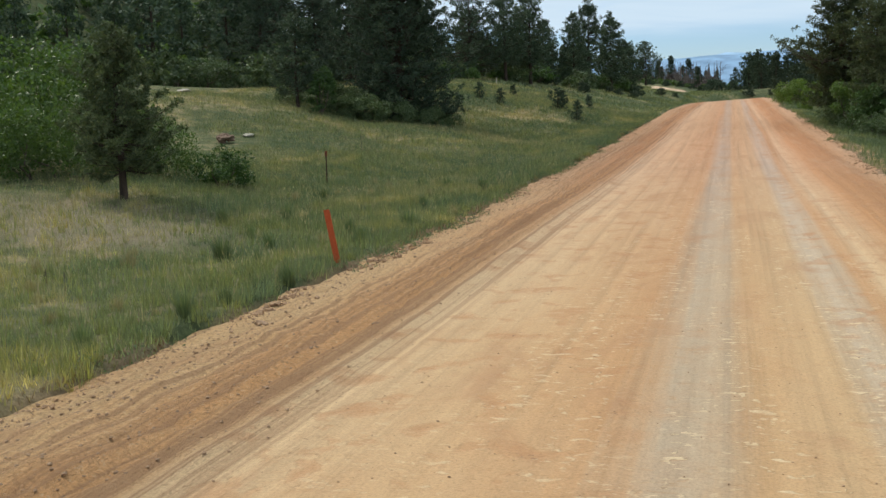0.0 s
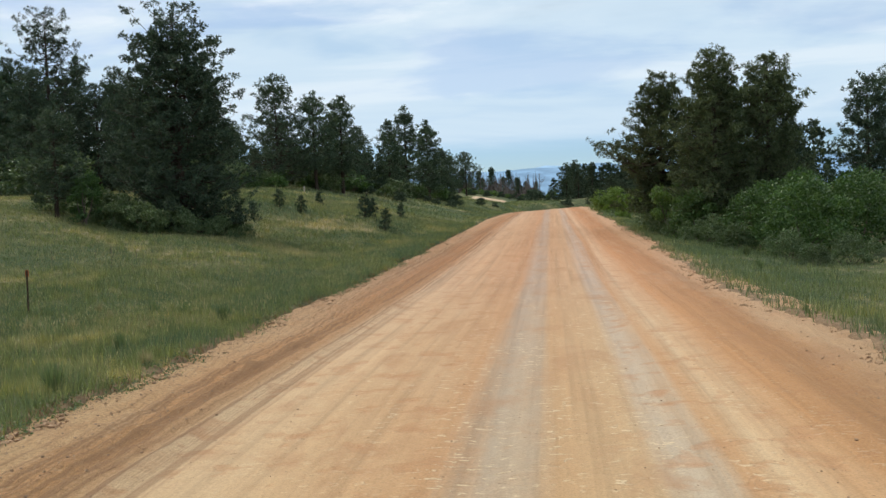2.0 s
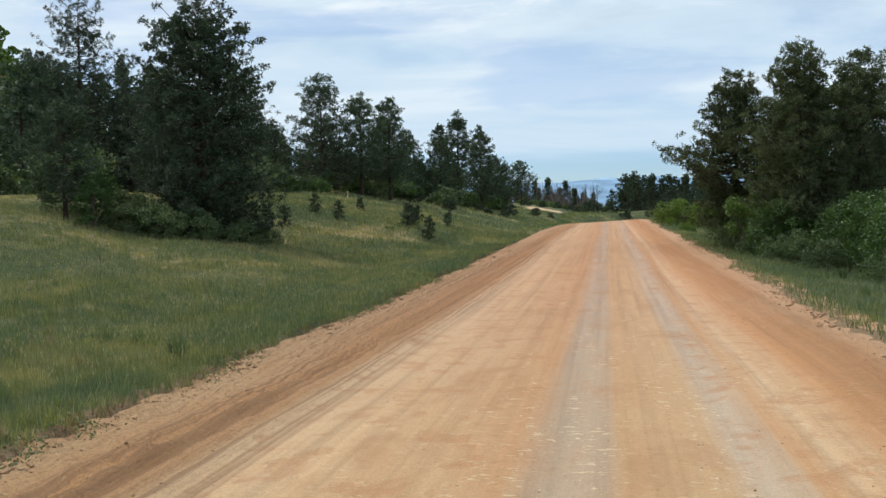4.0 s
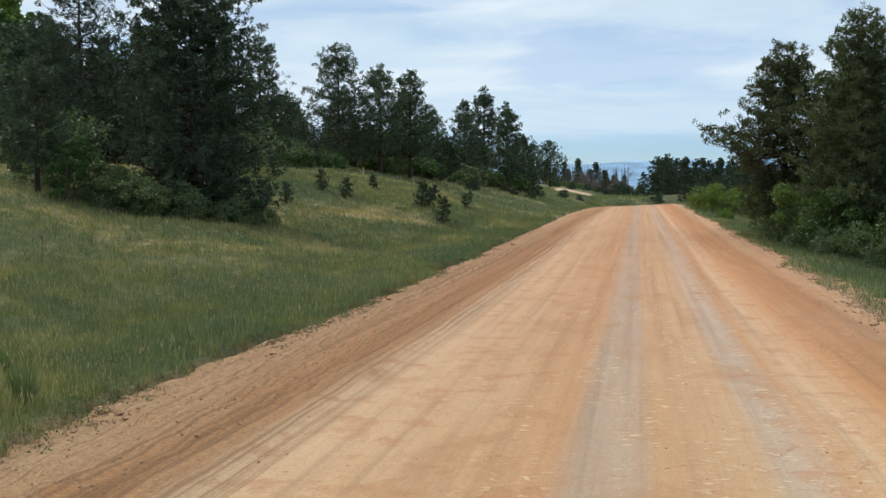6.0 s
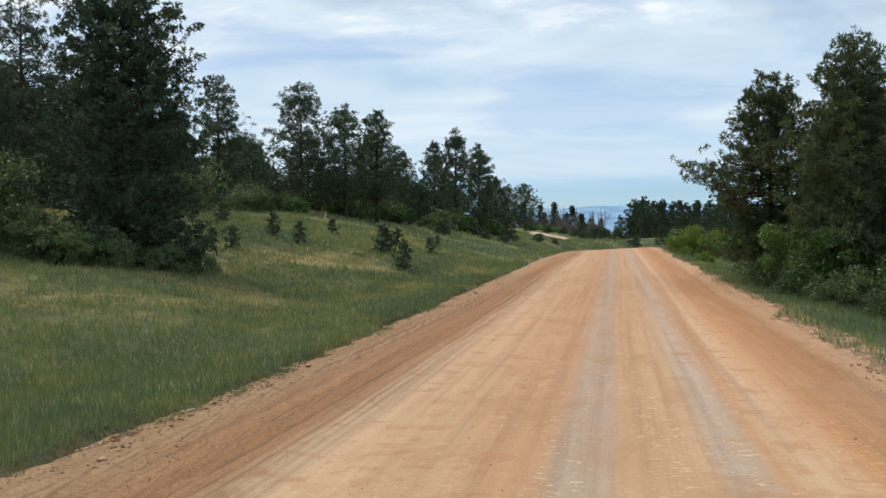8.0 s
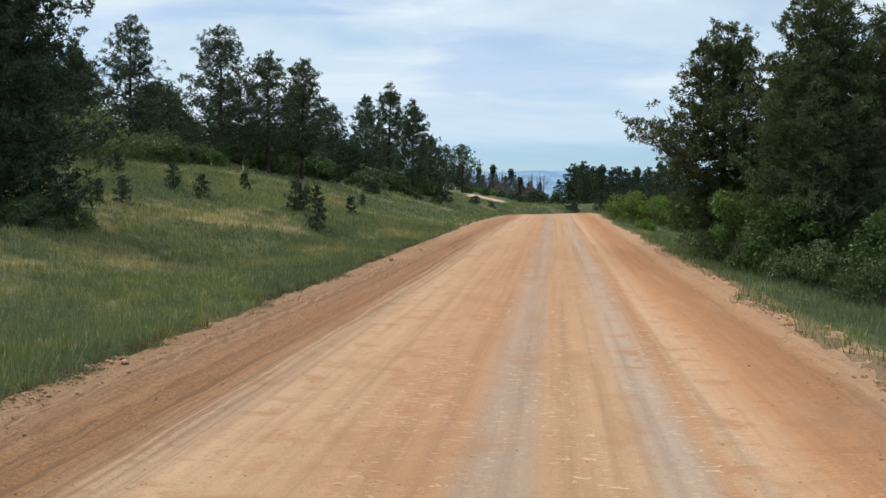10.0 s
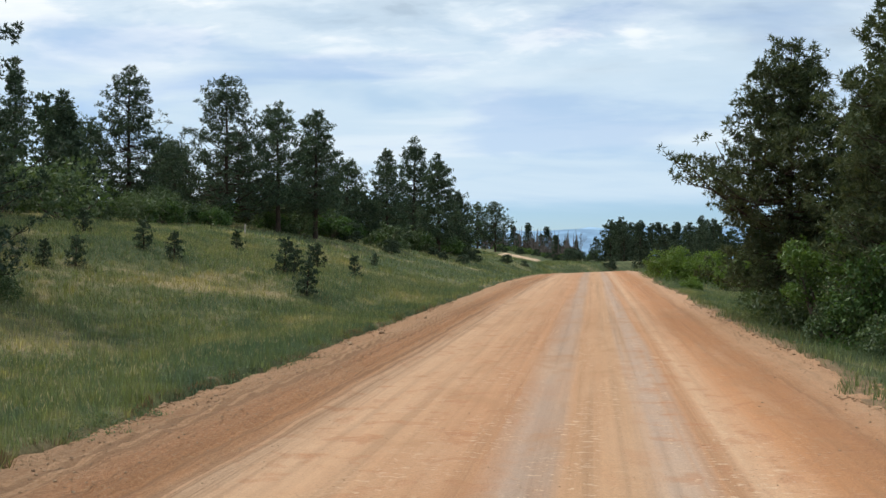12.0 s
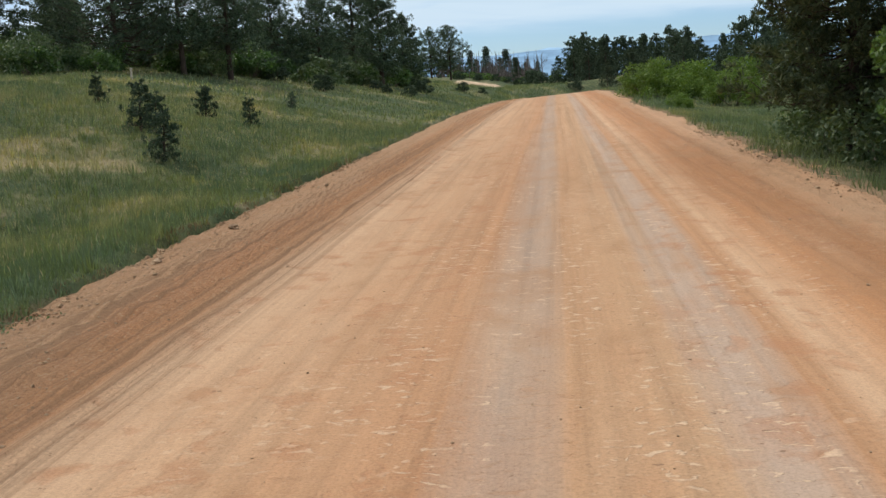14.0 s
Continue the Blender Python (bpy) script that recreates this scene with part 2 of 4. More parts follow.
    N.link(N.mix(1.0, col, N.ramp(N.noise(place, 14.0, 4.0, 0.7), [(0.3, 0.6), (0.7, 1.25)]), "MULTIPLY"), s.inputs["Base Color"])
    bump(N, s, N.noise(place, 5.0, 6.0, 0.7), 1.0, 0.12)
    M["soil"] = m

    def foliage(name, colour_of, through=0.3, rough=0.6):
        m, N, s, place = material(name, rough)
        if rough > 0.8:
            s.inputs["Specular IOR Level"].default_value = 0.08
        col = colour_of(N, place)
        N.link(col, s.inputs["Base Color"])
        thin = N.t.nodes.new("ShaderNodeBsdfTranslucent")
        N.link(N.mix(1.0, col, (1.25, 1.3, 0.6), "MULTIPLY"), thin.inputs[0])
        both = N.t.nodes.new("ShaderNodeMixShader")
        both.inputs[0].default_value = through
        N.link(s.outputs[0], both.inputs[1])
        N.link(thin.outputs[0], both.inputs[2])
        N.link(both.outputs[0], N.t.nodes["Material Output"].inputs[0])
        return m

    def island(N):
        return N.t.nodes.new("ShaderNodeNewGeometry").outputs["Random Per Island"]

    def grass_col(N, place):
        c = meadow_colour(N, place, (0.126, 0.172, 0.106), (0.176, 0.208, 0.104), (0.38, 0.34, 0.19))
        hue = N.noise(place, 0.75, 3.0, 0.6, 0.4)
        c = N.mix(N.ramp(hue, [(0.42, 0.0), (0.62, 1.0)]), c, N.mix(1.0, c, (1.2, 1.08, 0.84), "MULTIPLY"))
        c = N.mix(N.ramp(N.noise(place, 2.3, 3.0, 0.6), [(0.40, 0.4), (0.54, 0.0)]), c, N.mix(1.0, c, (0.66, 0.72, 0.76), "MULTIPLY"))
        # nearest grass lighter and yellower: sun through the blades put into its colour
        lighter = N.ramp(N.math("DIVIDE", N.split(place)[1], 60.0), [(0.25, 1.0), (0.42, 0.0)])
        c = N.mix(lighter, c, N.mix(1.0, c, (1.36, 1.26, 1.15), "MULTIPLY"))
        return N.mix(1.0, c, N.ramp(island(N), [(0.0, 0.72), (0.5, 0.98), (0.88, 1.15), (1.0, 1.9)]), "MULTIPLY")

    def of(*stops):
        def colour(N, place):
            per = N.t.nodes.new("ShaderNodeObjectInfo").outputs["Random"]
            c = N.ramp(island(N), list(stops))
            c = N.mix(N.ramp(N.noise(place, 0.9, 3.0), [(0.35, 0.0), (0.7, 0.5)]), c, tuple(0.62 * v for v in stops[0][1]))
            return N.mix(1.0, c, N.ramp(per, [(0.0, 0.82), (1.0, 1.18)]), "MULTIPLY")
        return colour

    M["grass"] = foliage("grass_blades", grass_col, 0.28, 0.55)
    M["clump"] = foliage("bunch_grass_blades", of((0.0, (0.105, 0.150, 0.080)), (0.7, (0.155, 0.205, 0.105)), (1.0, (0.26, 0.28, 0.15))), 0.3, 0.55)
    M["straw"] = foliage("dry_stems", of((0.0, (0.30, 0.255, 0.14)), (1.0, (0.50, 0.44, 0.27))), 0.2, 0.7)
    M["thatch"] = foliage("dead_brown_thatch", of((0.0, (0.12, 0.075, 0.042)), (1.0, (0.27, 0.18, 0.10))), 0.15, 0.8)
    M["needles"] = foliage("pine_needles", of((0.0, (0.050, 0.082, 0.056)), (0.6, (0.082, 0.126, 0.078)), (1.0, (0.15, 0.19, 0.11))), 0.15, 0.62)
    M["needles_dark"] = foliage("dark_pine_needles", of((0.0, (0.036, 0.060, 0.042)), (0.6, (0.058, 0.092, 0.058)), (1.0, (0.115, 0.150, 0.088))), 0.12, 0.62)
    # the same pine needles, lighter and yellower, with sunlight put into the colour
    M["needles_sunlit"] = foliage("sunlit_pine_needles", of((0.0, (0.060, 0.084, 0.044)), (0.6, (0.098, 0.130, 0.064)), (1.0, (0.18, 0.205, 0.10))), 0.2, 0.62)
    M["needles_far"] = foliage("pine_needles_distant", of((0.0, (0.046, 0.070, 0.050)), (1.0, (0.105, 0.135, 0.088))), 0.12, 0.9)
    M["oak"] = foliage("oak_leaves", of((0.0, (0.038, 0.076, 0.026)), (0.6, (0.064, 0.122, 0.036)), (1.0, (0.115, 0.185, 0.058))), 0.30, 0.42)
    M["oak_bright"] = foliage("fresh_oak_leaves", of((0.0, (0.066, 0.118, 0.034)), (0.6, (0.10, 0.17, 0.046)), (1.0, (0.16, 0.235, 0.075))), 0.34, 0.42)
    M["shrub"] = foliage("grey_green_shrub_leaves", of((0.0, (0.066, 0.102, 0.050)), (0.7, (0.105, 0.152, 0.070)), (1.0, (0.18, 0.22, 0.115))), 0.25, 0.5)
    M["willow"] = foliage("bright_willow_leaves", of((0.0, (0.085, 0.145, 0.030)), (1.0, (0.16, 0.225, 0.05))), 0.35, 0.5)

    def plain(key, name, a, b, scale, rough, relief=0.0, dist=0.02, stretch=(1, 1, 1)):
        m, N, s, place = material(name, rough)
        n = N.noise(N.scaled(place, *stretch), scale, 6.0, 0.65, 0.3)
        col = N.mix(N.ramp(n, [(0.3, 0.0), (0.7, 1.0)]), a, b)
        col = N.mix(1.0, col, N.ramp(N.noise(place, scale * 7, 3.0), [(0.3, 0.75), (0.7, 1.15)]), "MULTIPLY")
        N.link(col, s.inputs["Base Color"])
        if relief:
            bump(N, s, n, relief, dist)
        M[key] = m

    plain("bark", "pine_bark", (0.030, 0.023, 0.018), (0.090, 0.064, 0.048), 7.0, 0.95, 1.0, 0.04, (1, 1, 0.25))
    plain("twig", "grey_brown_twigs", (0.07, 0.055, 0.045), (0.16, 0.125, 0.10), 12.0, 0.9)
    plain("dead", "weathered_dead_wood", (0.085, 0.070, 0.062), (0.20, 0.165, 0.145), 8.0, 0.95, 0.6, 0.02, (1, 1, 0.2))
    plain("boulder", "red_brown_boulder", (0.11, 0.075, 0.058), (0.25, 0.17, 0.12), 2.2, 0.95, 1.0, 0.08)
    plain("palestone", "pale_stone", (0.42, 0.37, 0.30), (0.62, 0.57, 0.48), 4.0, 0.9, 0.7, 0.03)
    plain("gravel", "gravel_stones", (0.22, 0.135, 0.080), (0.47, 0.32, 0.20), 6.0, 0.95, 0.5, 0.01)
    plain("clod", "crumbled_orange_earth", (0.27, 0.165, 0.095), (0.47, 0.315, 0.19), 5.0, 0.95, 0.5, 0.01)
    plain("patch", "bare_pale_dirt", (0.40, 0.27, 0.17), (0.68, 0.51, 0.35), 0.35, 0.95, 0.8, 0.1)
    plain("post", "orange_plastic_post", (0.42, 0.075, 0.022), (0.50, 0.105, 0.035), 9.0, 0.5)
    plain("steel", "dark_rusty_steel", (0.035, 0.03, 0.027), (0.11, 0.06, 0.04), 14.0, 0.75, 0.3, 0.004)
    # mountains: the blue haze of distance is painted into both base colours
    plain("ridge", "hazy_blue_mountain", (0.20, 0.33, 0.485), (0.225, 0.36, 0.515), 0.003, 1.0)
    plain("ridge_far", "pale_hazy_mountain", (0.28, 0.43, 0.59), (0.30, 0.45, 0.61), 0.002, 1.0)
    return M


MAT = make_materials()


# ---- the ground ----
def vnoise(x, y, seed=0):
    """Smooth value noise, 0 to 1, for arrays."""
    x, y = np.asarray(x, float), np.asarray(y, float)
    xi, yi = np.floor(x).astype(np.int64), np.floor(y).astype(np.int64)
    fx, fy = x - xi, y - yi
    fx, fy = fx * fx * (3 - 2 * fx), fy * fy * (3 - 2 * fy)

    def h(a, b):
        n = (a * 374761393 + b * 668265263 + seed * 1442695041) & 0x7FFFFFFF
        n = ((n ^ (n >> 13)) * 1274126177) & 0x7FFFFFFF
        return ((n ^ (n >> 16)) & 0xFFFF) / 65535.0

    return (h(xi, yi) * (1 - fx) + h(xi + 1, yi) * fx) * (1 - fy) + (h(xi, yi + 1) * (1 - fx) + h(xi + 1, yi + 1) * fx) * fy


def step(a, b, v):
    k = np.clip((np.asarray(v, float) - a) / (b - a), 0, 1)
    return k * k * (3 - 2 * k)


PROFILE_Y = np.arange(-300.0, 4200.0, 1.0)
_raw = np.interp(PROFILE_Y, [-300, -40, 0, 6, 12, 18, 25, 33, 40, 47, 60, 80, 110, 140, 165, 185, 230, 300, 4200], [14, 2.4, 0, -0.35, -0.56, -0.64, -0.77, -0.92, -1.04, -1.10, -1.18, -1.2, -1.25, -1.42, -1.8, -2.6, -5.5, -9, -60])
PROFILE_Z = np.convolve(np.pad(_raw, 3, "edge"), np.ones(7) / 7, "valid")
LEFT, RIGHT = -5.85, 4.75


def edge_left(y):
    y = np.asarray(y, float)
    return LEFT + np.interp(y, [45, 54, 95, 130], [0, -0.40, -0.32, 0]) + 0.55 * (vnoise(y * 0.45, 3.0 + 0 * y, 1) - 0.5) + 0.3 * (vnoise(y * 1.9, 7.0 + 0 * y, 2) - 0.5)


def edge_right(y):
    y = np.asarray(y, float)
    return RIGHT - np.interp(y, [10, 25, 45, 62], [0.2, 0.35, 0.28, 0.0]) + 0.7 * (vnoise(y * 0.3, 13.0 + 0 * y, 3) - 0.5) + 0.16 * (vnoise(y * 1.7, 17.0 + 0 * y, 4) - 0.5)


def bend(y):
    """How far the road swings to the right past the crest."""
    return 0.006 * np.maximum(np.asarray(y, float) - 160, 0) ** 2 / (1 + 0.004 * np.maximum(np.asarray(y, float) - 160, 0))


def road_base(y):
    return np.interp(y, PROFILE_Y, PROFILE_Z)


def tilt(x, y):
    """The road leans to the left towards the crest."""
    return 0.045 * (np.clip(x, -6.5, 6.0) + 0.5) * step(105, 160, y) * step(230, 180, y)


def ground_z(x, y, low=True):
    x, y = np.asarray(x, float), np.asarray(y, float)
    xs = x - bend(y)
    u, v = edge_left(y) - xs, xs - edge_right(y)
    off = np.maximum(u, v)
    plain = np.interp(y, [-300, 0, 165, 300, 600, 1200, 4200], [0, 0, 0, 0, -4, -12, -70])
    level = road_base(y) * (1 - step(135, 175, y)) + (-1.5 + plain) * step(135, 175, y)
    base = road_base(y) + tilt(xs, y) * step(8, 0, off) + (level - road_base(y)) * step(0, 9, off)
    u0 = np.interp(y, [0, 28, 60, 66, 77, 90, 150, 260], [5.5, 5.0, 3.4, 2.6, 1.0, 1.0, 1.5, 2.0])
    slope = np.interp(y, [-50, 28, 58, 66, 77, 140, 230, 400], [0.09, 0.10, 0.125, 0.14, 0.24, 0.245, 0.17, 0.05])
    cap = np.interp(y, [-50, 28, 66, 77, 100, 140, 230, 400], [2.0, 2.2, 3.0, 3.5, 4.4, 5.0, 3.7, 1.1])
    ub = np.where(y > 150, LEFT - x, u)
    k = np.maximum(ub - u0, 0)
    soft = np.interp(y, [60, 77], [1.0, 0.25])
    bank = slope * (np.sqrt(k * k + soft * soft) - soft)
    bank = cap * np.tanh((bank / cap) ** 2.0) ** 0.5 + 0.12 * np.clip(ub - 14, 0, 8) * step(40, 52, y) * step(76, 64, y) + (0.03 + 0.06 * step(90, 130, y)) * np.clip(ub - 23, 0, 60) * step(600, 250, y)
    rise = np.maximum(-x - np.maximum(62, 0.42 * y), 0)
    bank = bank + np.minimum(0.95 * rise * rise / (rise + 8), 42) * step(330, 200, y) * step(0, 70, y)
    vr = np.maximum(v, 0)
    side = -0.09 * np.minimum(vr, 6) + 0.015 * np.maximum(vr - 12, 0)
    bumps = (vnoise(x * 0.11, y * 0.11, 5) - 0.5) * 0.55 + (vnoise(x * 0.5, y * 0.5, 6) - 0.5) * 0.16 + (vnoise(x * 1.7, y * 1.7, 7) - 0.5) * 0.06
    z = base + bank + side + bumps * step(0.2, 4.0, off)
    if low:
        lip = 0.05 * step(-0.15, 0.12, off) * (0.4 + 1.2 * vnoise(x * 2.3, y * 2.3, 8)) * step(2.5, 0.6, off)
        z = z + lip
        under = np.minimum(road_base(y) + tilt(xs, y), base) - 0.35
        wide = 2.5 * step(120, 175, y)
        z = under + (z - under) * step(-0.22 - wide, 0.04, off)
    return z


def mesh_from(name, verts, faces, smooth=False):
    """A mesh from arrays of vertices and of triangles or quads."""
    verts, faces = np.asarray(verts, np.float32), np.asarray(faces, np.int32)
    me = bpy.data.meshes.new(name)
    n = faces.shape[1]
    me.vertices.add(len(verts))
    me.vertices.foreach_set("co", verts.ravel())
    me.loops.add(faces.size)
    me.loops.foreach_set("vertex_index", faces.ravel())
    me.polygons.add(len(faces))
    me.polygons.foreach_set("loop_start", np.arange(0, faces.size, n, dtype=np.int32))
    me.polygons.foreach_set("loop_total", np.full(len(faces), n, np.int32))
    me.polygons.foreach_set("use_smooth", np.full(len(faces), smooth))
    me.update(calc_edges=True)
    me.validate()
    return me


def put(name, me, mat, parent=None, label=""):
    ob = new(name, me)
    if not me.materials:
        me.materials.append(MAT[mat])
    ob.parent = parent
    if label:
        tagged(ob, label)
    return ob


def grid(xs, ys, zf):
    X, Y = np.meshgrid(xs, ys)
    V = np.stack([X.ravel(), Y.ravel(), zf(X, Y).ravel()], 1)
    i = np.arange(len(xs) * len(ys)).reshape(len(ys), len(xs))
    F = np.stack([i[:-1, :-1].ravel(), i[:-1, 1:].ravel(), i[1:, 1:].ravel(), i[1:, :-1].ravel()], 1)
    return V, F


def steps(*spans):
    out = []
    for a, b, d in spans:
        out.append(np.arange(a, b - 1e-6, d))
    return np.concatenate(out + [[spans[-1][1]]])


xs = steps((-4000, -600, 400), (-600, -120, 20), (-120, -40, 4), (-40, -12, 0.7), (-12, -4.8, 0.12), (-4.8, 4.2, 0.75), (4.2, 7.0, 0.12), (7, 20, 0.7), (20, 80, 4), (80, 600, 30), (600, 4000, 400))
ys = steps((-400, -20, 20), (-20, 0, 1.0), (0, 90, 0.55), (90, 170, 0.8), (170, 300, 1.6), (300, 700, 20), (700, 4100, 200))
ground = tagged(put("ground", mesh_from("ground", *grid(xs, ys, ground_z), True), "soil"), "grassy meadow soil sloping up from the dirt road", "ground", kind="structure")


def road_z(X, Y):
    x = X - bend(Y)
    z = road_base(Y) + tilt(x, Y) + 0.03 - 0.0016 * (x + 0.3) ** 2
    wob = 0.25 * (vnoise(Y * 0.07, 1.0, 11) - 0.5)
    for c, w, d in ((-0.40, 0.28, 0.018), (1.2, 0.28, 0.020), (-2.7, 0.35, 0.012), (2.2, 0.3, 0.010)):
        z = z - d * np.exp(-(((x - c - wob) / w) ** 2))
    for c, w, hh in ((-3.45, 0.12, 0.05), (-3.8, 0.10, 0.055), (-4.15, 0.11, 0.06), (-4.5, 0.12, 0.05), (-4.95, 0.2, 0.045), (2.85, 0.2, 0.025), (3.5, 0.2, 0.03), (4.2, 0.25, 0.03)):
        z = z + hh * np.exp(-(((x - c - 1.3 * wob) / w) ** 2)) * (0.25 + 1.3 * vnoise(Y * 0.8 + c * 5, c * 3 + 0 * Y, 12))
    edge = step(2.9, 4.3, np.abs(x + 0.3))
    z = z + edge * 0.08 * (vnoise(x * 4, Y * 3.2, 13) - 0.5) + edge * 0.05 * (vnoise(x * 9, Y * 7, 14) - 0.5)
    z = z + 0.008 * (vnoise(x * 1.2, Y * 4.0, 15) - 0.5) * (1 - edge) + 0.03 * (vnoise(x * 0.4, Y * 0.3, 16) - 0.5)
    return z - 0.25 * step(5.4, 6.6, np.abs(x + 0.33))


rx = steps((-6.8, -2.8, 0.075), (-2.8, 2.4, 0.11), (2.4, 6.2, 0.09))
ry = steps((-25, 3, 1.0), (3, 75, 0.24), (75, 130, 0.45), (130, 300, 1.5))
RV, RF = grid(rx, ry, lambda X, Y: road_z(X + bend(Y), Y))
RV[:, 0] += bend(RV[:, 1])
road = tagged(put("road", mesh_from("road", RV, RF, True), "road"), "rutted tan and orange dirt road with grey wheel tracks", "dirt road", kind="structure")


# ---- plants ----

def blades(n, xr, yr, hgt, wid, density=None, seed=0):
    """Thin leaning triangles, one for a blade."""
    r = np.random.default_rng(seed)
    x, y = r.uniform(*xr, n), r.uniform(*yr, n)
    keep = np.ones(n, bool) if density is None else r.uniform(0, 1, n) < density(x, y)
    x, y = x[keep], y[keep]
    n = len(x)
    z = ground_z(x, y) - 0.03
    tall = r.uniform(*hgt, n) * (0.45 + 0.7 * vnoise(x * 0.35, y * 0.35, 21) + 0.5 * vnoise(x * 1.9, y * 1.9, 29) ** 2)
    a, lean, la = r.uniform(0, 2 * np.pi, n), r.uniform(0.05, 0.6, n) * tall, r.uniform(0, 2 * np.pi, n)
    w = r.uniform(*wid, n) / 2
    base = np.stack([x, y, z], 1)
    side = np.stack([np.cos(a) * w, np.sin(a) * w, 0 * w], 1)
    tip = base + np.stack([np.cos(la) * lean, np.sin(la) * lean, tall], 1)
    V = np.stack([base - side, base + side, tip], 1).reshape(-1, 3)
    return V, np.arange(3 * n).reshape(n, 3)


def tufts(n, per, xr, yr, hgt, wid, density, seed):
    """Bunches of blades that fan out from one root each."""
    r = np.random.default_rng(seed)
    x, y = r.uniform(*xr, n), r.uniform(*yr, n)
    keep = r.uniform(0, 1, n) < density(x, y)
    x, y = np.repeat(x[keep], per), np.repeat(y[keep], per)
    size = np.repeat(r.uniform(*hgt, keep.sum()), per)
    n = len(x)
    a, out = r.uniform(0, 2 * np.pi, n), r.uniform(0, 1, n)
    root = np.stack([x + np.cos(a) * out * 0.05, y + np.sin(a) * out * 0.05, ground_z(x, y) - 0.03], 1)
    tall = size * r.uniform(0.55, 1.1, n)
    tip = root + np.stack([np.cos(a) * out * 0.55 * tall, np.sin(a) * out * 0.55 * tall, tall], 1)
    w = r.uniform(*wid, n)[:, None] / 2
    side = np.stack([-np.sin(a), np.cos(a), 0 * a], 1) * w
    V = np.stack([root - side, root + side, tip], 1).reshape(-1, 3)
    return V, np.arange(3 * n).reshape(n, 3)


def seed_heads(n, xr, yr, hgt, density, seed):
    """Small pale heads at the tips of the grass."""
    r = np.random.default_rng(seed)
    x, y = r.uniform(*xr, n), r.uniform(*yr, n)
    keep = r.uniform(0, 1, n) < density(x, y)
    x, y = x[keep], y[keep]
    n = len(x)
    a, h, k = r.uniform(0, 2 * np.pi, n), r.uniform(*hgt, n), r.uniform(0.5, 1.1, n)
    c = np.stack([x, y, ground_z(x, y) + h], 1)
    side = np.stack([np.cos(a), np.sin(a), 0 * a], 1) * (0.009 * k)[:, None]
    up = np.stack([0.3 * np.sin(a), 0.3 * np.cos(a), 0 * a + 1], 1) * (0.05 * k)[:, None]
    V = np.stack([c - up, c + side, c + up, c - side], 1).reshape(-1, 3)
    i = np.arange(n)[:, None] * 4
    return V, np.concatenate([i + [0, 1, 2], i + [0, 2, 3]])


def straw_density(x, y):
    near = sum(np.exp(-(((x - cx) / rx) ** 2) - (((y - cy) / ry) ** 2)) for cx, cy, rx, ry in ((-13.9, 72.0, 2.8, 3.4), (-13.3, 58.8, 3.2, 2.0), (-15.0, 20.0, 4.0, 4.0), (-18, 86, 4, 4)))
    return step(0.0, 0.4, edge_left(y) - x) * np.minimum(1, near + 0.45 * step(0.5, 0.75, vnoise(x * 0.5, y * 0.5, 30)))


def head_density(x, y):
    return left_density(x, y) * step(0.42, 0.68, vnoise(x * 0.7, y * 0.7, 31))


def left_density(x, y):
    u = edge_left(y) - x + 0.1
    d = step(-0.1, 0.25, u + 0.4 * (vnoise(y * 0.9, x * 0.9, 22) - 0.5)) * (0.35 + 1.1 * vnoise(x * 0.6, y * 0.6, 23))
    bare = step(0.52, 0.7, vnoise(x * 0.16, y * 0.16, 24) + 0.18 * step(26, 18, y))
    hole = step(1.8, 3.6, np.hypot((x + 14.0) * 0.8, y - 20.8) + 1.2 * (vnoise(x * 1.3, y * 1.3, 27) - 0.5))
    return (0.5 + 0.5 * hole) * d * (1 - 0.8 * bare * step(1.0, 2.5, u) * step(60, 40, y)) + 0.25 * step(0.0, 0.3, u)


def right_density(x, y):
    v = x - edge_right(y) - bend(y) + 0.1
    return step(-0.15, 0.35, v + 0.6 * (vnoise(y * 0.5, x * 0.7, 25) - 0.5)) * (0.3 + vnoise(x * 0.7, y * 0.7, 26))


def grass_field(name, label, parts, mat="grass"):
    Vs, Fs, k = [], [], 0
    for V, F in parts:
        Vs.append(V), Fs.append(F + k)
        k += len(V)
    return tagged(put(name, mesh_from(name, np.concatenate(Vs), np.concatenate(Fs)), mat), label, "grass", kind="stuff")


grass_field("meadow_grass", "tall green and straw-coloured meadow grass beside the road", [
    blades(150000, (-20, LEFT + 0.4), (7, 45), (0.07, 0.22), (0.010, 0.022), left_density, 31),
    blades(130000, (-10.5, LEFT + 0.4), (8, 78), (0.07, 0.21), (0.009, 0.018), left_density, 32),
    blades(190000, (-32, LEFT + 0.4), (45, 100), (0.08, 0.22), (0.014, 0.034), left_density, 33),
    blades(50000, (-38, LEFT + 0.2), (100, 215), (0.15, 0.35), (0.05, 0.09), left_density, 34),
    tufts(9000, 9, (-17, LEFT + 0.2), (8, 50), (0.16, 0.36), (0.008, 0.016), left_density, 41),
    tufts(9000, 8, (-24, LEFT + 0.2), (50, 100), (0.2, 0.4), (0.014, 0.026), left_density, 42),
    tufts(2500, 8, (RIGHT, 11), (14, 90), (0.2, 0.4), (0.012, 0.024), right_density, 43),
    blades(9000, (-8, 2), (176, 235), (0.2, 0.4), (0.06, 0.1), None, 39)])
grass_field("verge_grass", "short green grass along the far edge of the road", [
    blades(95000, (RIGHT - 0.5, 13), (14, 110), (0.09, 0.26), (0.014, 0.03), right_density, 35),
    blades(20000, (RIGHT - 0.3, 30), (110, 175), (0.2, 0.5), (0.04, 0.08), right_density, 36)])
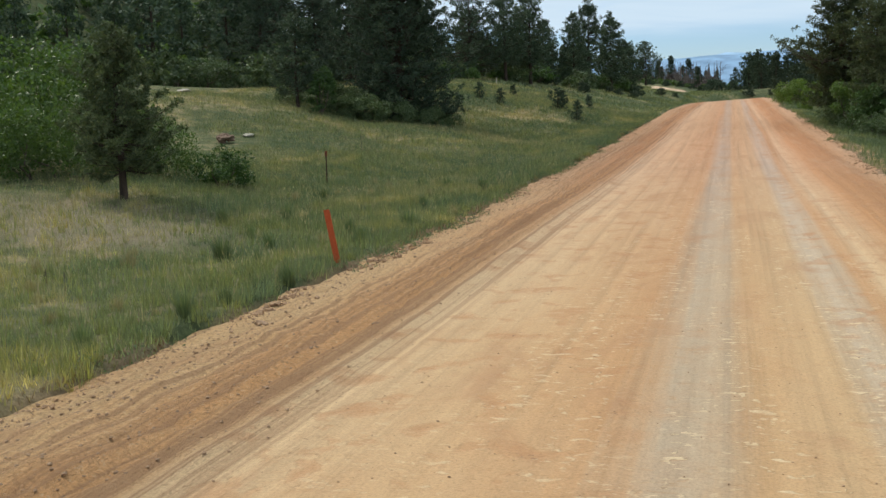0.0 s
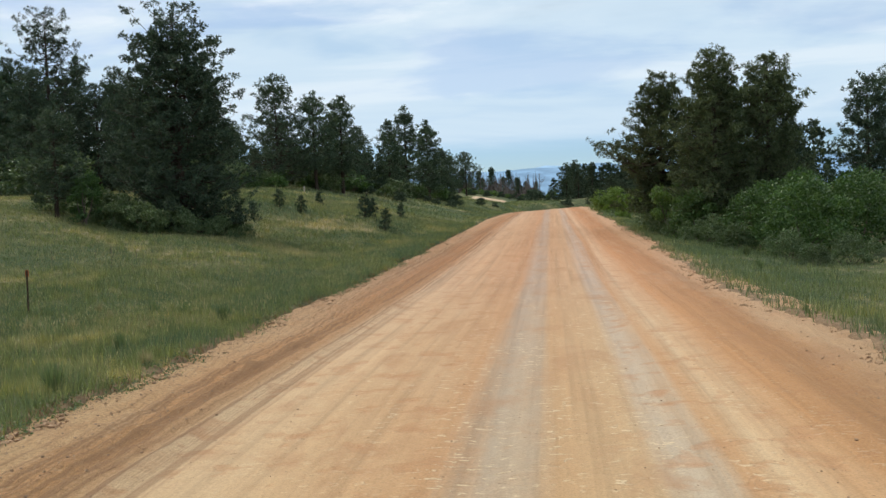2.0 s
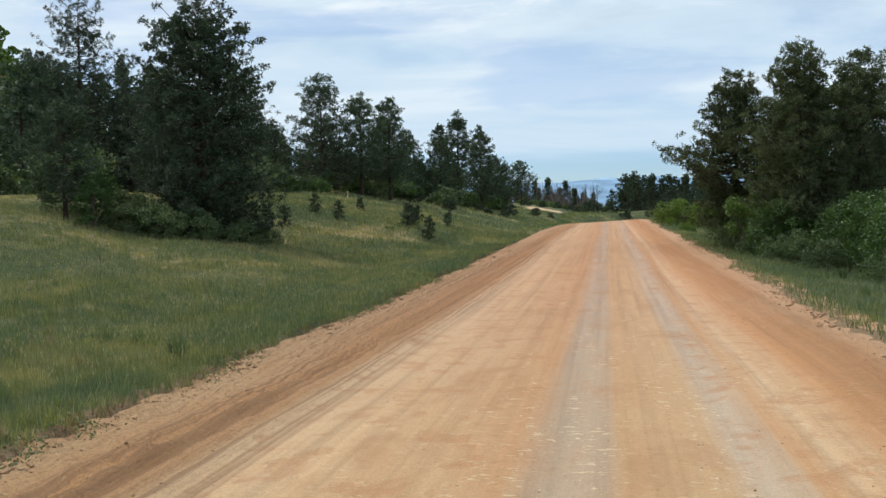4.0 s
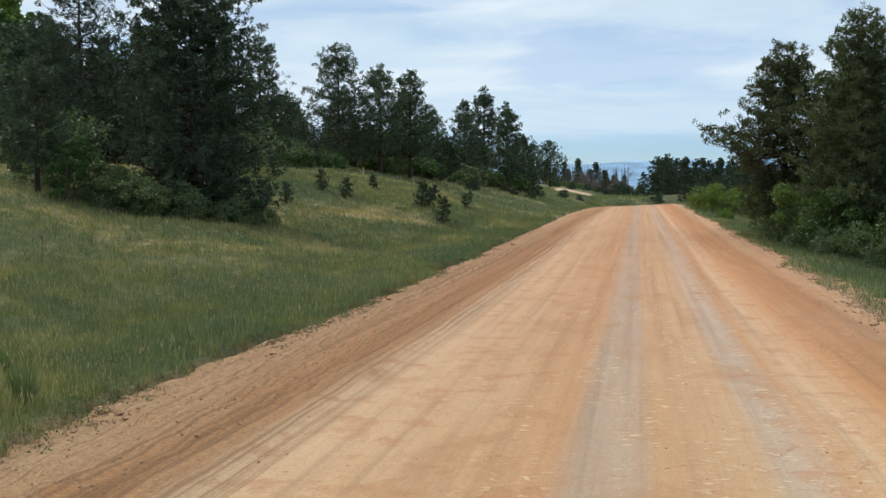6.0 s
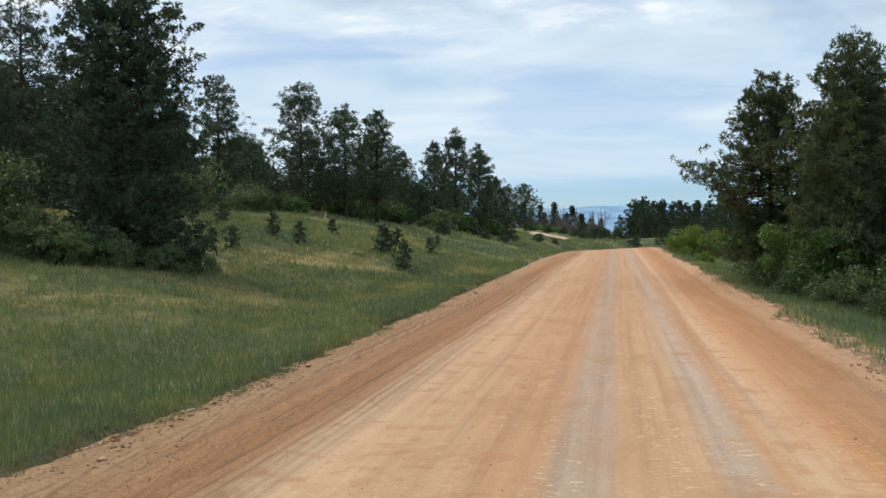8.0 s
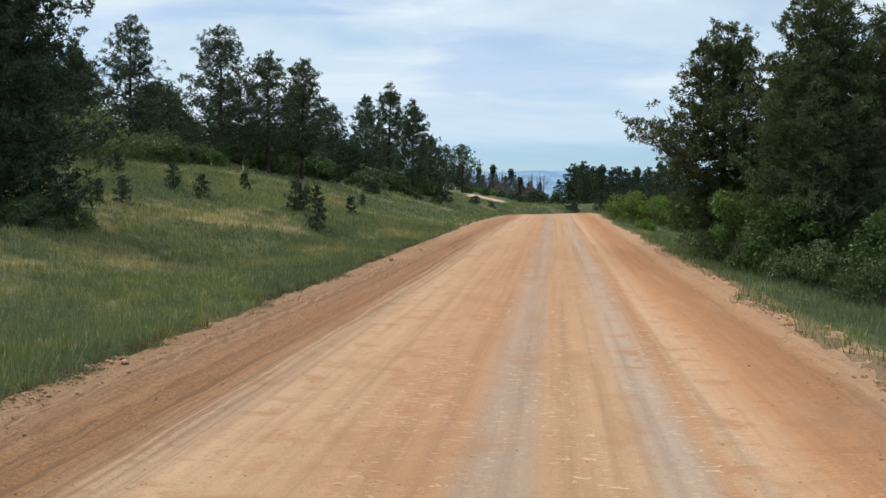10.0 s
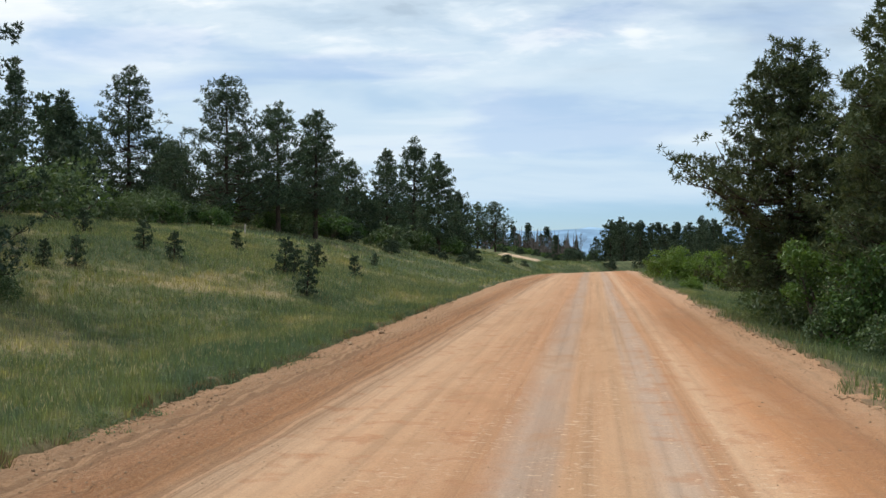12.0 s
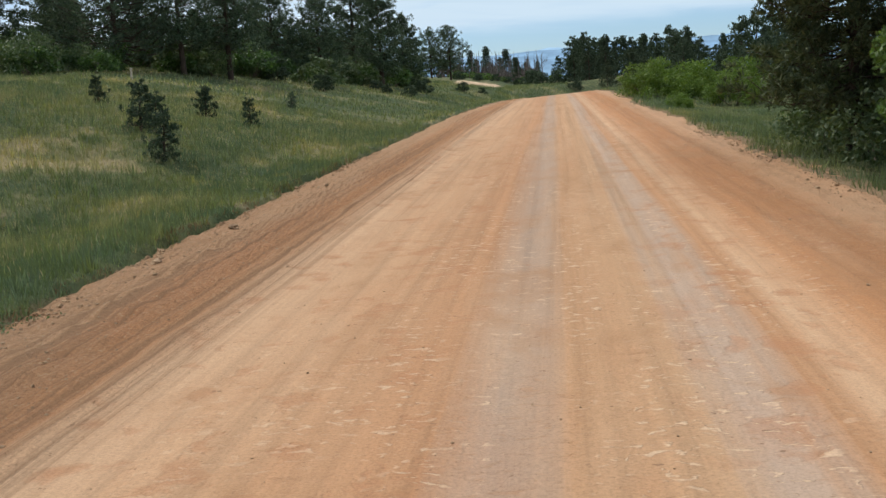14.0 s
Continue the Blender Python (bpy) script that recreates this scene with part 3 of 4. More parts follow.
grass_field("dry_grass_stems", "thin straw-coloured seed stems standing in the meadow", [
    tufts(4500, 9, (-19, LEFT), (8, 100), (0.16, 0.36), (0.007, 0.016), straw_density, 44),
    seed_heads(16000, (-17, LEFT), (8, 60), (0.16, 0.34), head_density, 45),
    seed_heads(9000, (-20, LEFT), (60, 95), (0.2, 0.4), head_density, 46),
    blades(14000, (-19, LEFT), (8, 50), (0.20, 0.40), (0.005, 0.010), left_density, 37),
    blades(14000, (-30, LEFT - 2), (45, 95), (0.25, 0.42), (0.006, 0.012), left_density, 38)], "straw")


def lip_density(x, y):
    return step(0.16, 0.02, np.abs(edge_left(y) - x - 0.02)) * step(0.3, 0.6, vnoise(y * 0.8, 0 * y, 28))


# brown fringe on the lip; its dark colour also stands in for undercut shade
grass_field("edge_thatch", "brown dead grass hanging over the crumbling road edge", [blades(60000, (LEFT - 0.9, LEFT + 0.6), (6, 80), (0.04, 0.13), (0.010, 0.022), lip_density, 40)], "thatch")


def tube(points, radii, sides=6):
    """A tapered tube along points: vertices and quads."""
    P, R = np.asarray(points, float), np.asarray(radii, float)
    d = np.gradient(P, axis=0)
    d /= np.linalg.norm(d, axis=1)[:, None] + 1e-9
    ref = np.where(np.abs(d[:, 2:3]) > 0.9, [[1.0, 0, 0]], [[0, 0, 1.0]])
    s = np.cross(d, ref)
    s /= np.linalg.norm(s, axis=1)[:, None] + 1e-9
    t = np.cross(d, s)
    a = np.arange(sides) * 2 * np.pi / sides
    V = P[:, None] + R[:, None, None] * (np.cos(a)[None, :, None] * s[:, None] + np.sin(a)[None, :, None] * t[:, None])
    i = np.arange(len(P) * sides).reshape(len(P), sides)
    j = np.roll(i, -1, axis=1)
    F = np.stack([i[:-1].ravel(), j[:-1].ravel(), j[1:].ravel(), i[1:].ravel()], 1)
    return V.reshape(-1, 3), F


def joined(parts):
    Vs, Fs, k = [], [], 0
    for V, F in parts:
        Vs.append(V), Fs.append(F + k)
        k += len(V)
    return np.concatenate(Vs), np.concatenate(Fs)


def turned(r, n):
    """n random rotation matrices."""
    q = r.normal(size=(n, 4))
    q /= np.linalg.norm(q, axis=1)[:, None]
    w, x, y, z = q.T
    return np.stack([1 - 2 * (y * y + z * z), 2 * (x * y - z * w), 2 * (x * z + y * w), 2 * (x * y + z * w), 1 - 2 * (x * x + z * z), 2 * (y * z - x * w), 2 * (x * z - y * w), 2 * (y * z + x * w), 1 - 2 * (x * x + y * y)], 1).reshape(n, 3, 3)


def needle_tufts(r, places, ways, size, count=14, wide=0.2):
    """Needle brushes at the places: thin spikes fanning out round the twig's own direction."""
    n = len(places)
    s = (size * r.uniform(0.7, 1.3, n))[:, None, None]
    way = r.normal(size=(n, count, 3)) * 0.85 + ways[:, None] * 0.75
    way /= np.linalg.norm(way, axis=2)[:, :, None] + 1e-6
    side = np.cross(way, r.normal(size=(n, count, 3)))
    side /= np.linalg.norm(side, axis=2)[:, :, None] + 1e-6
    ln = r.uniform(0.65, 1.15, (n, count, 1)) * s
    c = places[:, None] - 0.25 * s * ways[:, None]
    mid = c + 0.35 * way * ln
    V = np.stack([mid + side * wide * s, mid - side * wide * s, c + way * ln], 2).reshape(-1, 3)
    return V, np.arange(len(V)).reshape(-1, 3)


def pine(name, height, radius, seed, label, clear=0.1, fullness=1.0, tuft=0.19, mat="needles", lean=0.0, limbs_per=5, spacing=0.36, taper=0.6, twigs=5, per_twig=3, needles=13, wide=0.17, twig_wood=True, droop=0.0, reach=()):
    """A ponderosa: tapered trunk, whorls of limbs that fork into twigs, and a needle brush at each twig's end.
    reach: long limbs of their own, as (azimuth in degrees, height, length, rise)."""
    r = np.random.default_rng(seed)
    thing = new(name)
    tagged(thing, label, "pine tree")
    zt = np.linspace(0, height * 0.985, 12)
    wig = np.cumsum(r.normal(0, 0.02 * height / 12, (12, 2)), 0)
    wig[0] = 0
    T = np.stack([wig[:, 0] + lean * zt, wig[:, 1], zt - 0.15], 1)
    thick = 0.014 * height + 0.03
    wood = [tube(T, thick * (1.25 - zt / height * 1.2).clip(0.06, 1.4), 8)]
    spots, ways = [], []
    z0 = height * clear
    plan = [(radians(a), h, ln, up, 0.4) for a, h, ln, up in reach]
    zz, turn = z0, 0.0
    while zz < height * 0.985:
        s = (zz - z0) / (height - z0)
        prof = (1 - s) ** taper * (0.72 + 0.28 * min(1, s / 0.25)) + 0.025
        whorl, turn = r.uniform(0.7, 1.12), turn + r.uniform(0.5, 1.6)
        k = limbs_per if s < 0.85 else max(3, limbs_per - 2)
        for i in range(k):
            if r.uniform() < 0.45 + 0.55 * fullness:
                plan.append((turn + 2 * np.pi * (i + r.uniform(-0.35, 0.35)) / k, zz + r.uniform(-0.5, 0.5) * spacing, max(0.5 * tuft, radius * prof * min(1.12, whorl * r.uniform(0.55, 1.15))), r.uniform(-0.16, 0.2) - droop * (1 - s) + 0.6 * s * s, s))
        zz += spacing * r.uniform(0.7, 1.3)
    f = np.linspace(0, 1, 5)
    for a, h, L, rise, s in plan:
        cx, cy = np.interp(h, T[:, 2], T[:, 0]), np.interp(h, T[:, 2], T[:, 1])
        out = np.array([np.cos(a), np.sin(a), 0.0])
        limb = np.array([cx, cy, h]) + out * (L * f)[:, None]
        limb[:, 2] += L * (rise * f - 0.10 * np.sin(f * 3) + 0.17 * f ** 3)
        limb += np.concatenate([[[0, 0, 0]], r.normal(0, 0.04 * L, (4, 3))])
        bare = slice(None) if twig_wood else slice(None, None, 2)
        wood.append(tube(limb[bare], ((0.010 + 0.010 * L) * (1 - 0.78 * f))[bare], 4 if twig_wood else 3))
        m = max(2, round(twigs * (0.4 + 0.6 * min(2.5, L / radius) ** 1.3) * r.uniform(0.75, 1.25)))
        g = np.concatenate([1 - 0.74 * r.uniform(0, 1, m) ** 1.15, [1.0]])
        root = np.stack([np.interp(g, f, limb[:, j]) for j in range(3)], 1)
        b = a + np.where(np.arange(m + 1) % 2, 1, -1) * r.uniform(0.3, 1.15, m + 1)
        b[-1] = a
        tl = L * r.uniform(0.14, 0.34, m + 1) * (1.2 - 0.75 * g) + r.uniform(0.4, 1.3, m + 1) * min(tuft, 0.35 * L)
        d = np.stack([np.cos(b), np.sin(b), r.uniform(0.1, 0.75, m + 1)], 1)
        d /= np.linalg.norm(d, axis=1)[:, None]
        end = root + d * tl[:, None]
        if twig_wood:
            for p, e in zip(root[::2], end[::2]):
                wood.append(tube([p, p * 0.5 + e * 0.5 - [0, 0, 0.03 * L], e], [0.012, 0.009, 0.004], 3))
        for j in range(per_twig if s < 0.88 else 1):
            back = 0.85 * j / max(1, per_twig)
            c = end - d * (tl * back)[:, None] + r.normal(0, (0.15 + 0.4 * (j > 0)) * tuft, end.shape) * [1, 1, 0.7]
            spots.append(c)
            w = d + r.normal(0, 0.35, d.shape) + [0, 0, 0.35]
            ways.append(w / np.linalg.norm(w, axis=1)[:, None])
    tip = np.stack([T[-1, 0] + r.normal(0, 0.4 * tuft, 8), T[-1, 1] + r.normal(0, 0.4 * tuft, 8), height - 0.15 - tuft * r.uniform(0, 4, 8)], 1)
    spots.append(tip), ways.append(np.tile([0.0, 0.0, 1.0], (8, 1)))
    put("trunk", mesh_from("trunk", *joined(wood), True), "bark", thing)
    put("crown", mesh_from("crown", *needle_tufts(r, np.concatenate(spots), np.concatenate(ways), tuft, needles, wide)), mat, thing)
    return thing


def leaf_cloud(r, places, size):
    """Small folded leaves at the places: two triangles each."""
    n = len(places)
    R = turned(r, n)
    s = (size * r.uniform(0.6, 1.3, n))[:, None, None]
    shape = np.array([[-0.5, 0, 0], [0, -0.32, 0.08], [0.55, 0, 0], [0, 0.32, 0.08]])
    V = places[:, None] + np.einsum("nij,kj->nki", R, shape) * s
    return V.reshape(-1, 3), np.arange(4 * n).reshape(n, 4)


def broadleaf(name, height, radius, seed, label, mat="oak", leaves=7000, leaf=0.11, lobes=22, category="shrub", low=0.05, stems=5):
    """Scrub oak or shrub: several stems, leafy lobes with gaps between them."""
    r = np.random.default_rng(seed)
    thing = new(name)
    tagged(thing, label, category)
    wood, spots = [], []
    for i in range(lobes):
        a, q = r.uniform(0, 2 * np.pi), radius * math.sqrt(r.uniform(0.0, 1.0))
        top = height * (low + (1 - low) * r.uniform(0.12, 1.0) * math.sqrt(max(0.05, 1 - 0.75 * (q / radius) ** 2)))
        c = np.array([q * math.cos(a) * 0.85, q * math.sin(a) * 0.85, top * 0.86])
        size = r.uniform(0.17, 0.34) * min(radius, height * 0.6)
        m = int(leaves / lobes * r.uniform(0.6, 1.4))
        d = r.normal(size=(m, 3))
        d /= np.linalg.norm(d, axis=1)[:, None]
        d *= (r.uniform(0.25, 1.0, m) ** 0.45)[:, None] * r.uniform(0.75, 1.2, m)[:, None]
        spots.append(c + d * size * [1.15, 1.15, 0.8])
        if i < stems:
            f = np.linspace(0, 1, 5)
            root = np.array([r.normal(0, 0.12 * radius), r.normal(0, 0.12 * radius), -0.1])
            P = root + (c - root) * f[:, None] + np.concatenate([[[0, 0, 0]], r.normal(0, 0.05 * radius, (4, 3))])
            wood.append(tube(P, (0.012 + 0.011 * height) * (1 - 0.75 * f), 5))
    spots = np.concatenate(spots)
    spots[:, 2] = np.maximum(spots[:, 2], 0.02 + 0.05 * r.uniform(0, 1, len(spots)))
    for w in wood:
        put("stem", mesh_from("stem", *w, True), "twig", thing)
    put("crown", mesh_from("crown", *leaf_cloud(r, spots, leaf)), mat, thing)
    return thing


def spot(x, y, sink=0.0, turn=0.0, size=1.0, tall=None):
    m = Matrix.Translation((x, y, float(ground_z(x, y)) - sink)) @ Matrix.Rotation(turn, 4, "Z")
    return m @ Matrix.Diagonal((size, size, tall or size, 1))


def stand(thing, x, y, turn=0.0):
    thing.matrix_basis = spot(x, y, 0.05, turn)
    return thing


# ---- left bank: pines ----
def pine_to(x, y, top, radius, seed, label, **more):
    """A pine at a place whose tip stands at the height top."""
    return stand(pine("pine_tree", top - float(ground_z(x, y)), radius, seed, label, **more), x, y)


DARK, ROW = "tall dark green ponderosa pine with a dense crown", "ponderosa pine with a ragged open crown on the bank"
MID = dict(tuft=0.24, limbs_per=7, spacing=0.34, twigs=5, per_twig=3, needles=18, wide=0.11, mat="needles_dark")
BACK = dict(tuft=0.29, limbs_per=7, spacing=0.38, twigs=5, per_twig=3, needles=14, wide=0.12)
pine_to(-19.6, 63.5, 11.9, 4.4, 101, "large dense dark ponderosa pine with limbs down to the grass", clear=0.03, tuft=0.2, limbs_per=9, taper=0.5, spacing=0.29, twigs=8, per_twig=4, needles=18, wide=0.15, droop=0.1, mat="needles_dark")
pine_to(-38.5, 88, 17.0, 4.6, 102, DARK, clear=0.12, taper=0.55, fullness=0.75, **MID)
pine_to(-46.0, 96, 14.5, 3.2, 103, DARK, clear=0.1, taper=0.6, **MID)
pine_to(-24.5, 59, 6.6, 2.0, 104, "small pine with a bare lower trunk beside the oak scrub", clear=0.2, tuft=0.17, limbs_per=6, spacing=0.28, taper=0.6, twigs=5, per_twig=4, wide=0.15)
pine_to(-34.8, 92, 12.3, 2.6, 105, DARK, clear=0.08, **MID)
pine_to(-33.4, 85, 10.6, 2.9, 126, DARK, clear=0.04, **MID)
pine_to(-36.4, 81, 11.6, 2.9, 127, DARK, clear=0.04, **MID)
pine_to(-28.7, 80, 10.3, 2.6, 106, DARK, clear=0.06, **MID)
pine_to(-24.6, 74, 8.6, 2.5, 107, DARK, clear=0.05, **MID)
for x, y, top, radius, seed, clear, full in (
        (-26.8, 112, 13.7, 4.7, 108, 0.08, 1.0), (-33.0, 109, 14.2, 3.8, 109, 0.14, 0.7), (-33.5, 119, 9.8, 3.0, 110, 0.05, 0.9), (-28.8, 121, 10.4, 3.5, 111, 0.05, 0.9),
        (-23.3, 114, 12.1, 2.9, 112, 0.2, 0.85), (-21.2, 117, 11.9, 2.7, 129, 0.2, 0.85), (-26.4, 137, 11.4, 3.4, 113, 0.2, 0.8), (-22.6, 134, 9.6, 3.3, 114, 0.05, 0.9), (-18.8, 134, 10.2, 2.4, 115, 0.12, 0.9),
        (-19.3, 152, 13.2, 3.2, 116, 0.18, 0.85), (-15.1, 142, 10.5, 2.6, 117, 0.14, 0.95), (-14.2, 150, 7.4, 2.4, 118, 0.05, 0.9),
        (-20.5, 229, 9.0, 3.9, 119, 0.24, 0.7), (-17.1, 227, 9.2, 4.2, 120, 0.24, 0.7), (-41.3, 120, 11.8, 3.0, 122, 0.05, 0.9), (-37.7, 128, 10.8, 3.5, 123, 0.05, 0.9)):
    pine_to(x, y, top, radius, seed, ROW, clear=clear, fullness=full, taper=0.75, **BACK)
pine_to(-33.5, 100.5, 11.2, 1.9, 121, "slender young pine on the bank", clear=0.1, taper=0.7, **BACK)
pine_to(-14.8, 24.0, 4.0, 1.6, 124, "small dark pine with a thin bare trunk near the road", mat="needles_sunlit", clear=0.18, tuft=0.12, spacing=0.17, limbs_per=7, taper=0.75, twigs=6, per_twig=4, needles=18, wide=0.14)
FAR = dict(tuft=0.52, limbs_per=5, spacing=0.75, twigs=2, per_twig=2, needles=8, wide=0.26, taper=0.75, twig_wood=False)
pine_to(-59.5, 140, 20.8, 1.6, 128, "lone slender pine rising over the hillside", clear=0.3, taper=0.6, fullness=0.6, **BACK)
hill_pine = pine_to(-50.5, 130, 15.5, 2.9, 125, "dark pine on the wooded hillside", clear=0.04, **FAR)
for i in range(24):
    r = random.Random(900 + i)
    x, y = r.uniform(-125, -46), r.uniform(105, 235)
    if x > -62 and y < 125:
        continue
    copy_thing(hill_pine, spot(x, y, 0.1, r.uniform(0, 6.28), r.uniform(0.45, 0.95)))
for i in range(40):
    r = random.Random(940 + i)
    y = r.uniform(165, 225)
    copy_thing(hill_pine, spot(-16 - (y - 130) * 0.12 - r.uniform(0, 30), y, 0.1, r.uniform(0, 6.28), r.uniform(0.5, 0.72)))
for i in range(8):
    r = random.Random(7980 + i)
    copy_thing(hill_pine, spot(r.uniform(-98, -64), r.uniform(96, 145), 0.1, r.uniform(0, 6.28), r.uniform(0.55, 0.95)))
for i in range(16):
    r = random.Random(6980 + i)
    copy_thing(hill_pine, spot(r.uniform(-105, -50), r.uniform(38, 80), 0.1, r.uniform(0, 6.28), r.uniform(0.5, 0.9)))
for i in range(16):
    r = random.Random(980 + i)
    copy_thing(hill_pine, spot(r.uniform(-66, -40), r.uniform(72, 104), 0.1, r.uniform(0, 6.28), r.uniform(0.55, 0.95)))

# ---- left bank: scrub oak and shrubs ----
OAK = "scrub oak with bright green leaves at the foot of the pines"
oak = stand(broadleaf("scrub_oak", 5.2, 3.2, 201, "tall leafy green scrub oak on the meadow", "oak_bright", leaves=10500, leaf=0.15, lobes=60), -20.8, 30)
copy_thing(oak, spot(-24.5, 29, 0.1, 2.0, 0.95))
copy_thing(oak, spot(-17.2, 29.2, 0.1, 4.0, 0.5))
copy_thing(oak, spot(-19.0, 26.0, 0.1, 5.0, 0.55))
small_oak = stand(broadleaf("scrub_oak", 3.3, 0.9, 202, OAK, leaves=3600, leaf=0.10, lobes=26), -22.6, 58)
low_oak = stand(broadleaf("scrub_oak", 2.1, 1.5, 203, "low grey-green oak scrub under a large pine", "shrub", leaves=5500, leaf=0.10, lobes=34), -20.6, 60.2)
for x, y, k in ((-18.9, 60.6, 0.95), (-22.4, 60.5, 1.1), (-17.2, 62.0, 0.75), (-25.8, 62, 0.9), (-16.6, 63.6, 0.6), (-21.8, 59.4, 0.8)):
    copy_thing(low_oak, spot(x, y, 0.05, x * 3, k))
copy_thing(small_oak, spot(-23.6, 60.5, 0.05, 1.0, 1.05))
grey_shrub = stand(broadleaf("tall_shrub", 4.0, 2.4, 204, "large grey-green leafy shrub on the bank", "shrub", 2000, 0.22, 38), -24.6, 83)
copy_thing(grey_shrub, spot(-28.0, 84, 0.1, 2.2, 0.9))
copy_thing(grey_shrub, spot(-31.5, 86, 0.1, 4.2, 0.8))
hedge = stand(broadleaf("scrub_oak", 2.6, 2.3, 205, "rounded green oak scrub along the foot of the pine row", "shrub", leaves=1400, leaf=0.27, lobes=30), -17.2, 126)
green_hedge = stand(broadleaf("scrub_oak", 2.8, 2.0, 208, "green oak scrub between the pine trunks", "oak", leaves=1500, leaf=0.25, lobes=32), -21.5, 123)
far_scrub = stand(broadleaf("scrub_oak", 2.8, 2.5, 207, "rounded green scrub on the hillside", "oak_bright", leaves=400, leaf=0.56, lobes=24, stems=3), -52, 74)
for i in range(62):
    r = random.Random(960 + i)
    y = r.uniform(98, 150)
    x = -13.2 - (150 - y) * 0.27 - r.uniform(0, 7)
    copy_thing((hedge, green_hedge, hedge, grey_shrub)[i % 4], spot(x, y, 0.1, r.uniform(0, 6.28), r.uniform(0.45, 0.95)))
for i in range(15):
    r = random.Random(1960 + i)
    f = i / 14
    copy_thing(hedge if i % 3 else grey_shrub, spot(-31 - 22 * f + r.uniform(-1, 1), 73 - 9 * f + r.uniform(-2, 3), 0.1, r.uniform(0, 6.28), r.uniform(0.7, 1.15)))
for i in range(22):
    r = random.Random(2160 + i)
    copy_thing(far_scrub, spot(r.uniform(-62, -34), r.uniform(76, 112), 0.1, r.uniform(0, 6.28), r.uniform(0.8, 1.4)))
for i in range(175):
    r = random.Random(2960 + i)
    y = r.uniform(70, 235) if i < 130 else r.uniform(36, 75)
    copy_thing(far_scrub, spot(-max(60, 0.42 * y) - r.uniform(0, 75), y, 0.1, r.uniform(0, 6.28), r.uniform(0.9, 2.0)))
for i in range(60):
    r = random.Random(8960 + i)
    copy_thing(far_scrub, spot(r.uniform(-100, -66), r.uniform(96, 145), 0.1, r.uniform(0, 6.28), r.uniform(0.9, 1.9)))
dark_shrub = stand(broadleaf("dark_shrub", 2.1, 1.3, 206, "dark rounded juniper bush at the edge of the meadow", "needles_far", 1700, 0.17, 26), -20.1, 124)
for x, y, k in ((-14.6, 136, 0.6), (-12.2, 148, 0.75), (-13.0, 131, 0.45), (-11.4, 131.5, 0.55), (-16.0, 121, 0.7), (-11.0, 175, 0.7), (-9.0, 182, 0.5)):
    copy_thing(dark_shrub, spot(x, y, 0.05, x, k))

# ---- meadow: young pines, bush, weeds ----
young = tagged(pine("pine_sapling", 1.35, 0.45, 301, "young knee-high pine sapling in the meadow grass", mat="needles_dark", clear=0.1, tuft=0.09, spacing=0.17, limbs_per=4, taper=0.4, twigs=3, per_twig=3, needles=18, wide=0.17, lean=0.1), category="pine sapling", group="pine saplings on the bank")
stand(young, -10.4, 74.6)
for x, y, k in ((-12.2, 77.7, 1.05), (-11.9, 78.2, 0.85), (-15.9, 75.3, 0.8), (-17.5, 76.2, 0.85), (-18.0, 71.4, 0.8), (-13.2, 87, 0.9), (-17.0, 86.2, 0.8), (-10.6, 84, 0.75), (-18.6, 70.2, 0.7), (-21.0, 78, 0.8), (-15.2, 93, 0.6), (-12.6, 98, 0.55)):
    copy_thing(young, spot(x, y, 0.03, x * 2.0, k))
meadow_bush = stand(broadleaf("meadow_bush", 1.5, 0.95, 302, "open green bush with thin stems in the meadow", "oak", 2600, 0.09, 22), -14.3, 28.3)
def clump(name, height, seed, label, n=240, mat="clump"):
    """A bunch of upright blades fanning out from one root."""
    g = np.random.default_rng(seed)
    a, out, tall = g.uniform(0, 6.28, n), g.uniform(0, 1, n) ** 0.7, height * g.uniform(0.45, 1.0, n)
    root = np.stack([np.cos(a) * out * 0.10, np.sin(a) * out * 0.10, 0 * a - 0.03], 1)
    tip = root + np.stack([np.cos(a) * out * 0.33 * height, np.sin(a) * out * 0.33 * height, tall], 1)
    mid = root * 0.45 + tip * 0.55 + [0, 0, 0.06 * height]
    s = np.stack([-np.sin(a), np.cos(a), 0 * a], 1) * 0.006
    V = np.stack([root - s, root + s, mid + s * 0.8, tip, mid - s * 0.8], 1).reshape(-1, 3)
    k = np.arange(n)[:, None] * 5
    F = np.concatenate([k + [0, 1, 2], k + [0, 2, 4], k + [4, 2, 3]])
    thing = tagged(new(name), label, "grass clump")
    put("foliage", mesh_from("foliage", V, F), mat, thing)
    return thing


weed = clump("grass_clump", 0.62, 303, "upright blue-green bunch of grass beside the road")
tagged(stand(weed, -8.8, 17.3), group="grass clumps along the road")
for x, y, k in ((-6.1, 14.0, 0.7), (-6.4, 11.5, 0.75), (-6.3, 12.4, 0.5), (-5.5, 34.3, 0.5), (-5.45, 33.4, 0.42), (-5.5, 36.2, 0.4), (-8.5, 18.7, 0.7), (-9.6, 20.2, 0.6), (-7.6, 16.2, 0.55), (-5.6, 30.6, 0.35), (-5.5, 44.2, 0.35), (-5.7, 49.0, 0.4), (-5.6, 52.1, 0.35), (-6.7, 9.8, 0.6), (7.2, 45.0, 0.8), (8.0, 52.0, 0.9)):
    copy_thing(weed, spot(x, y, 0.03, x * 5, k))

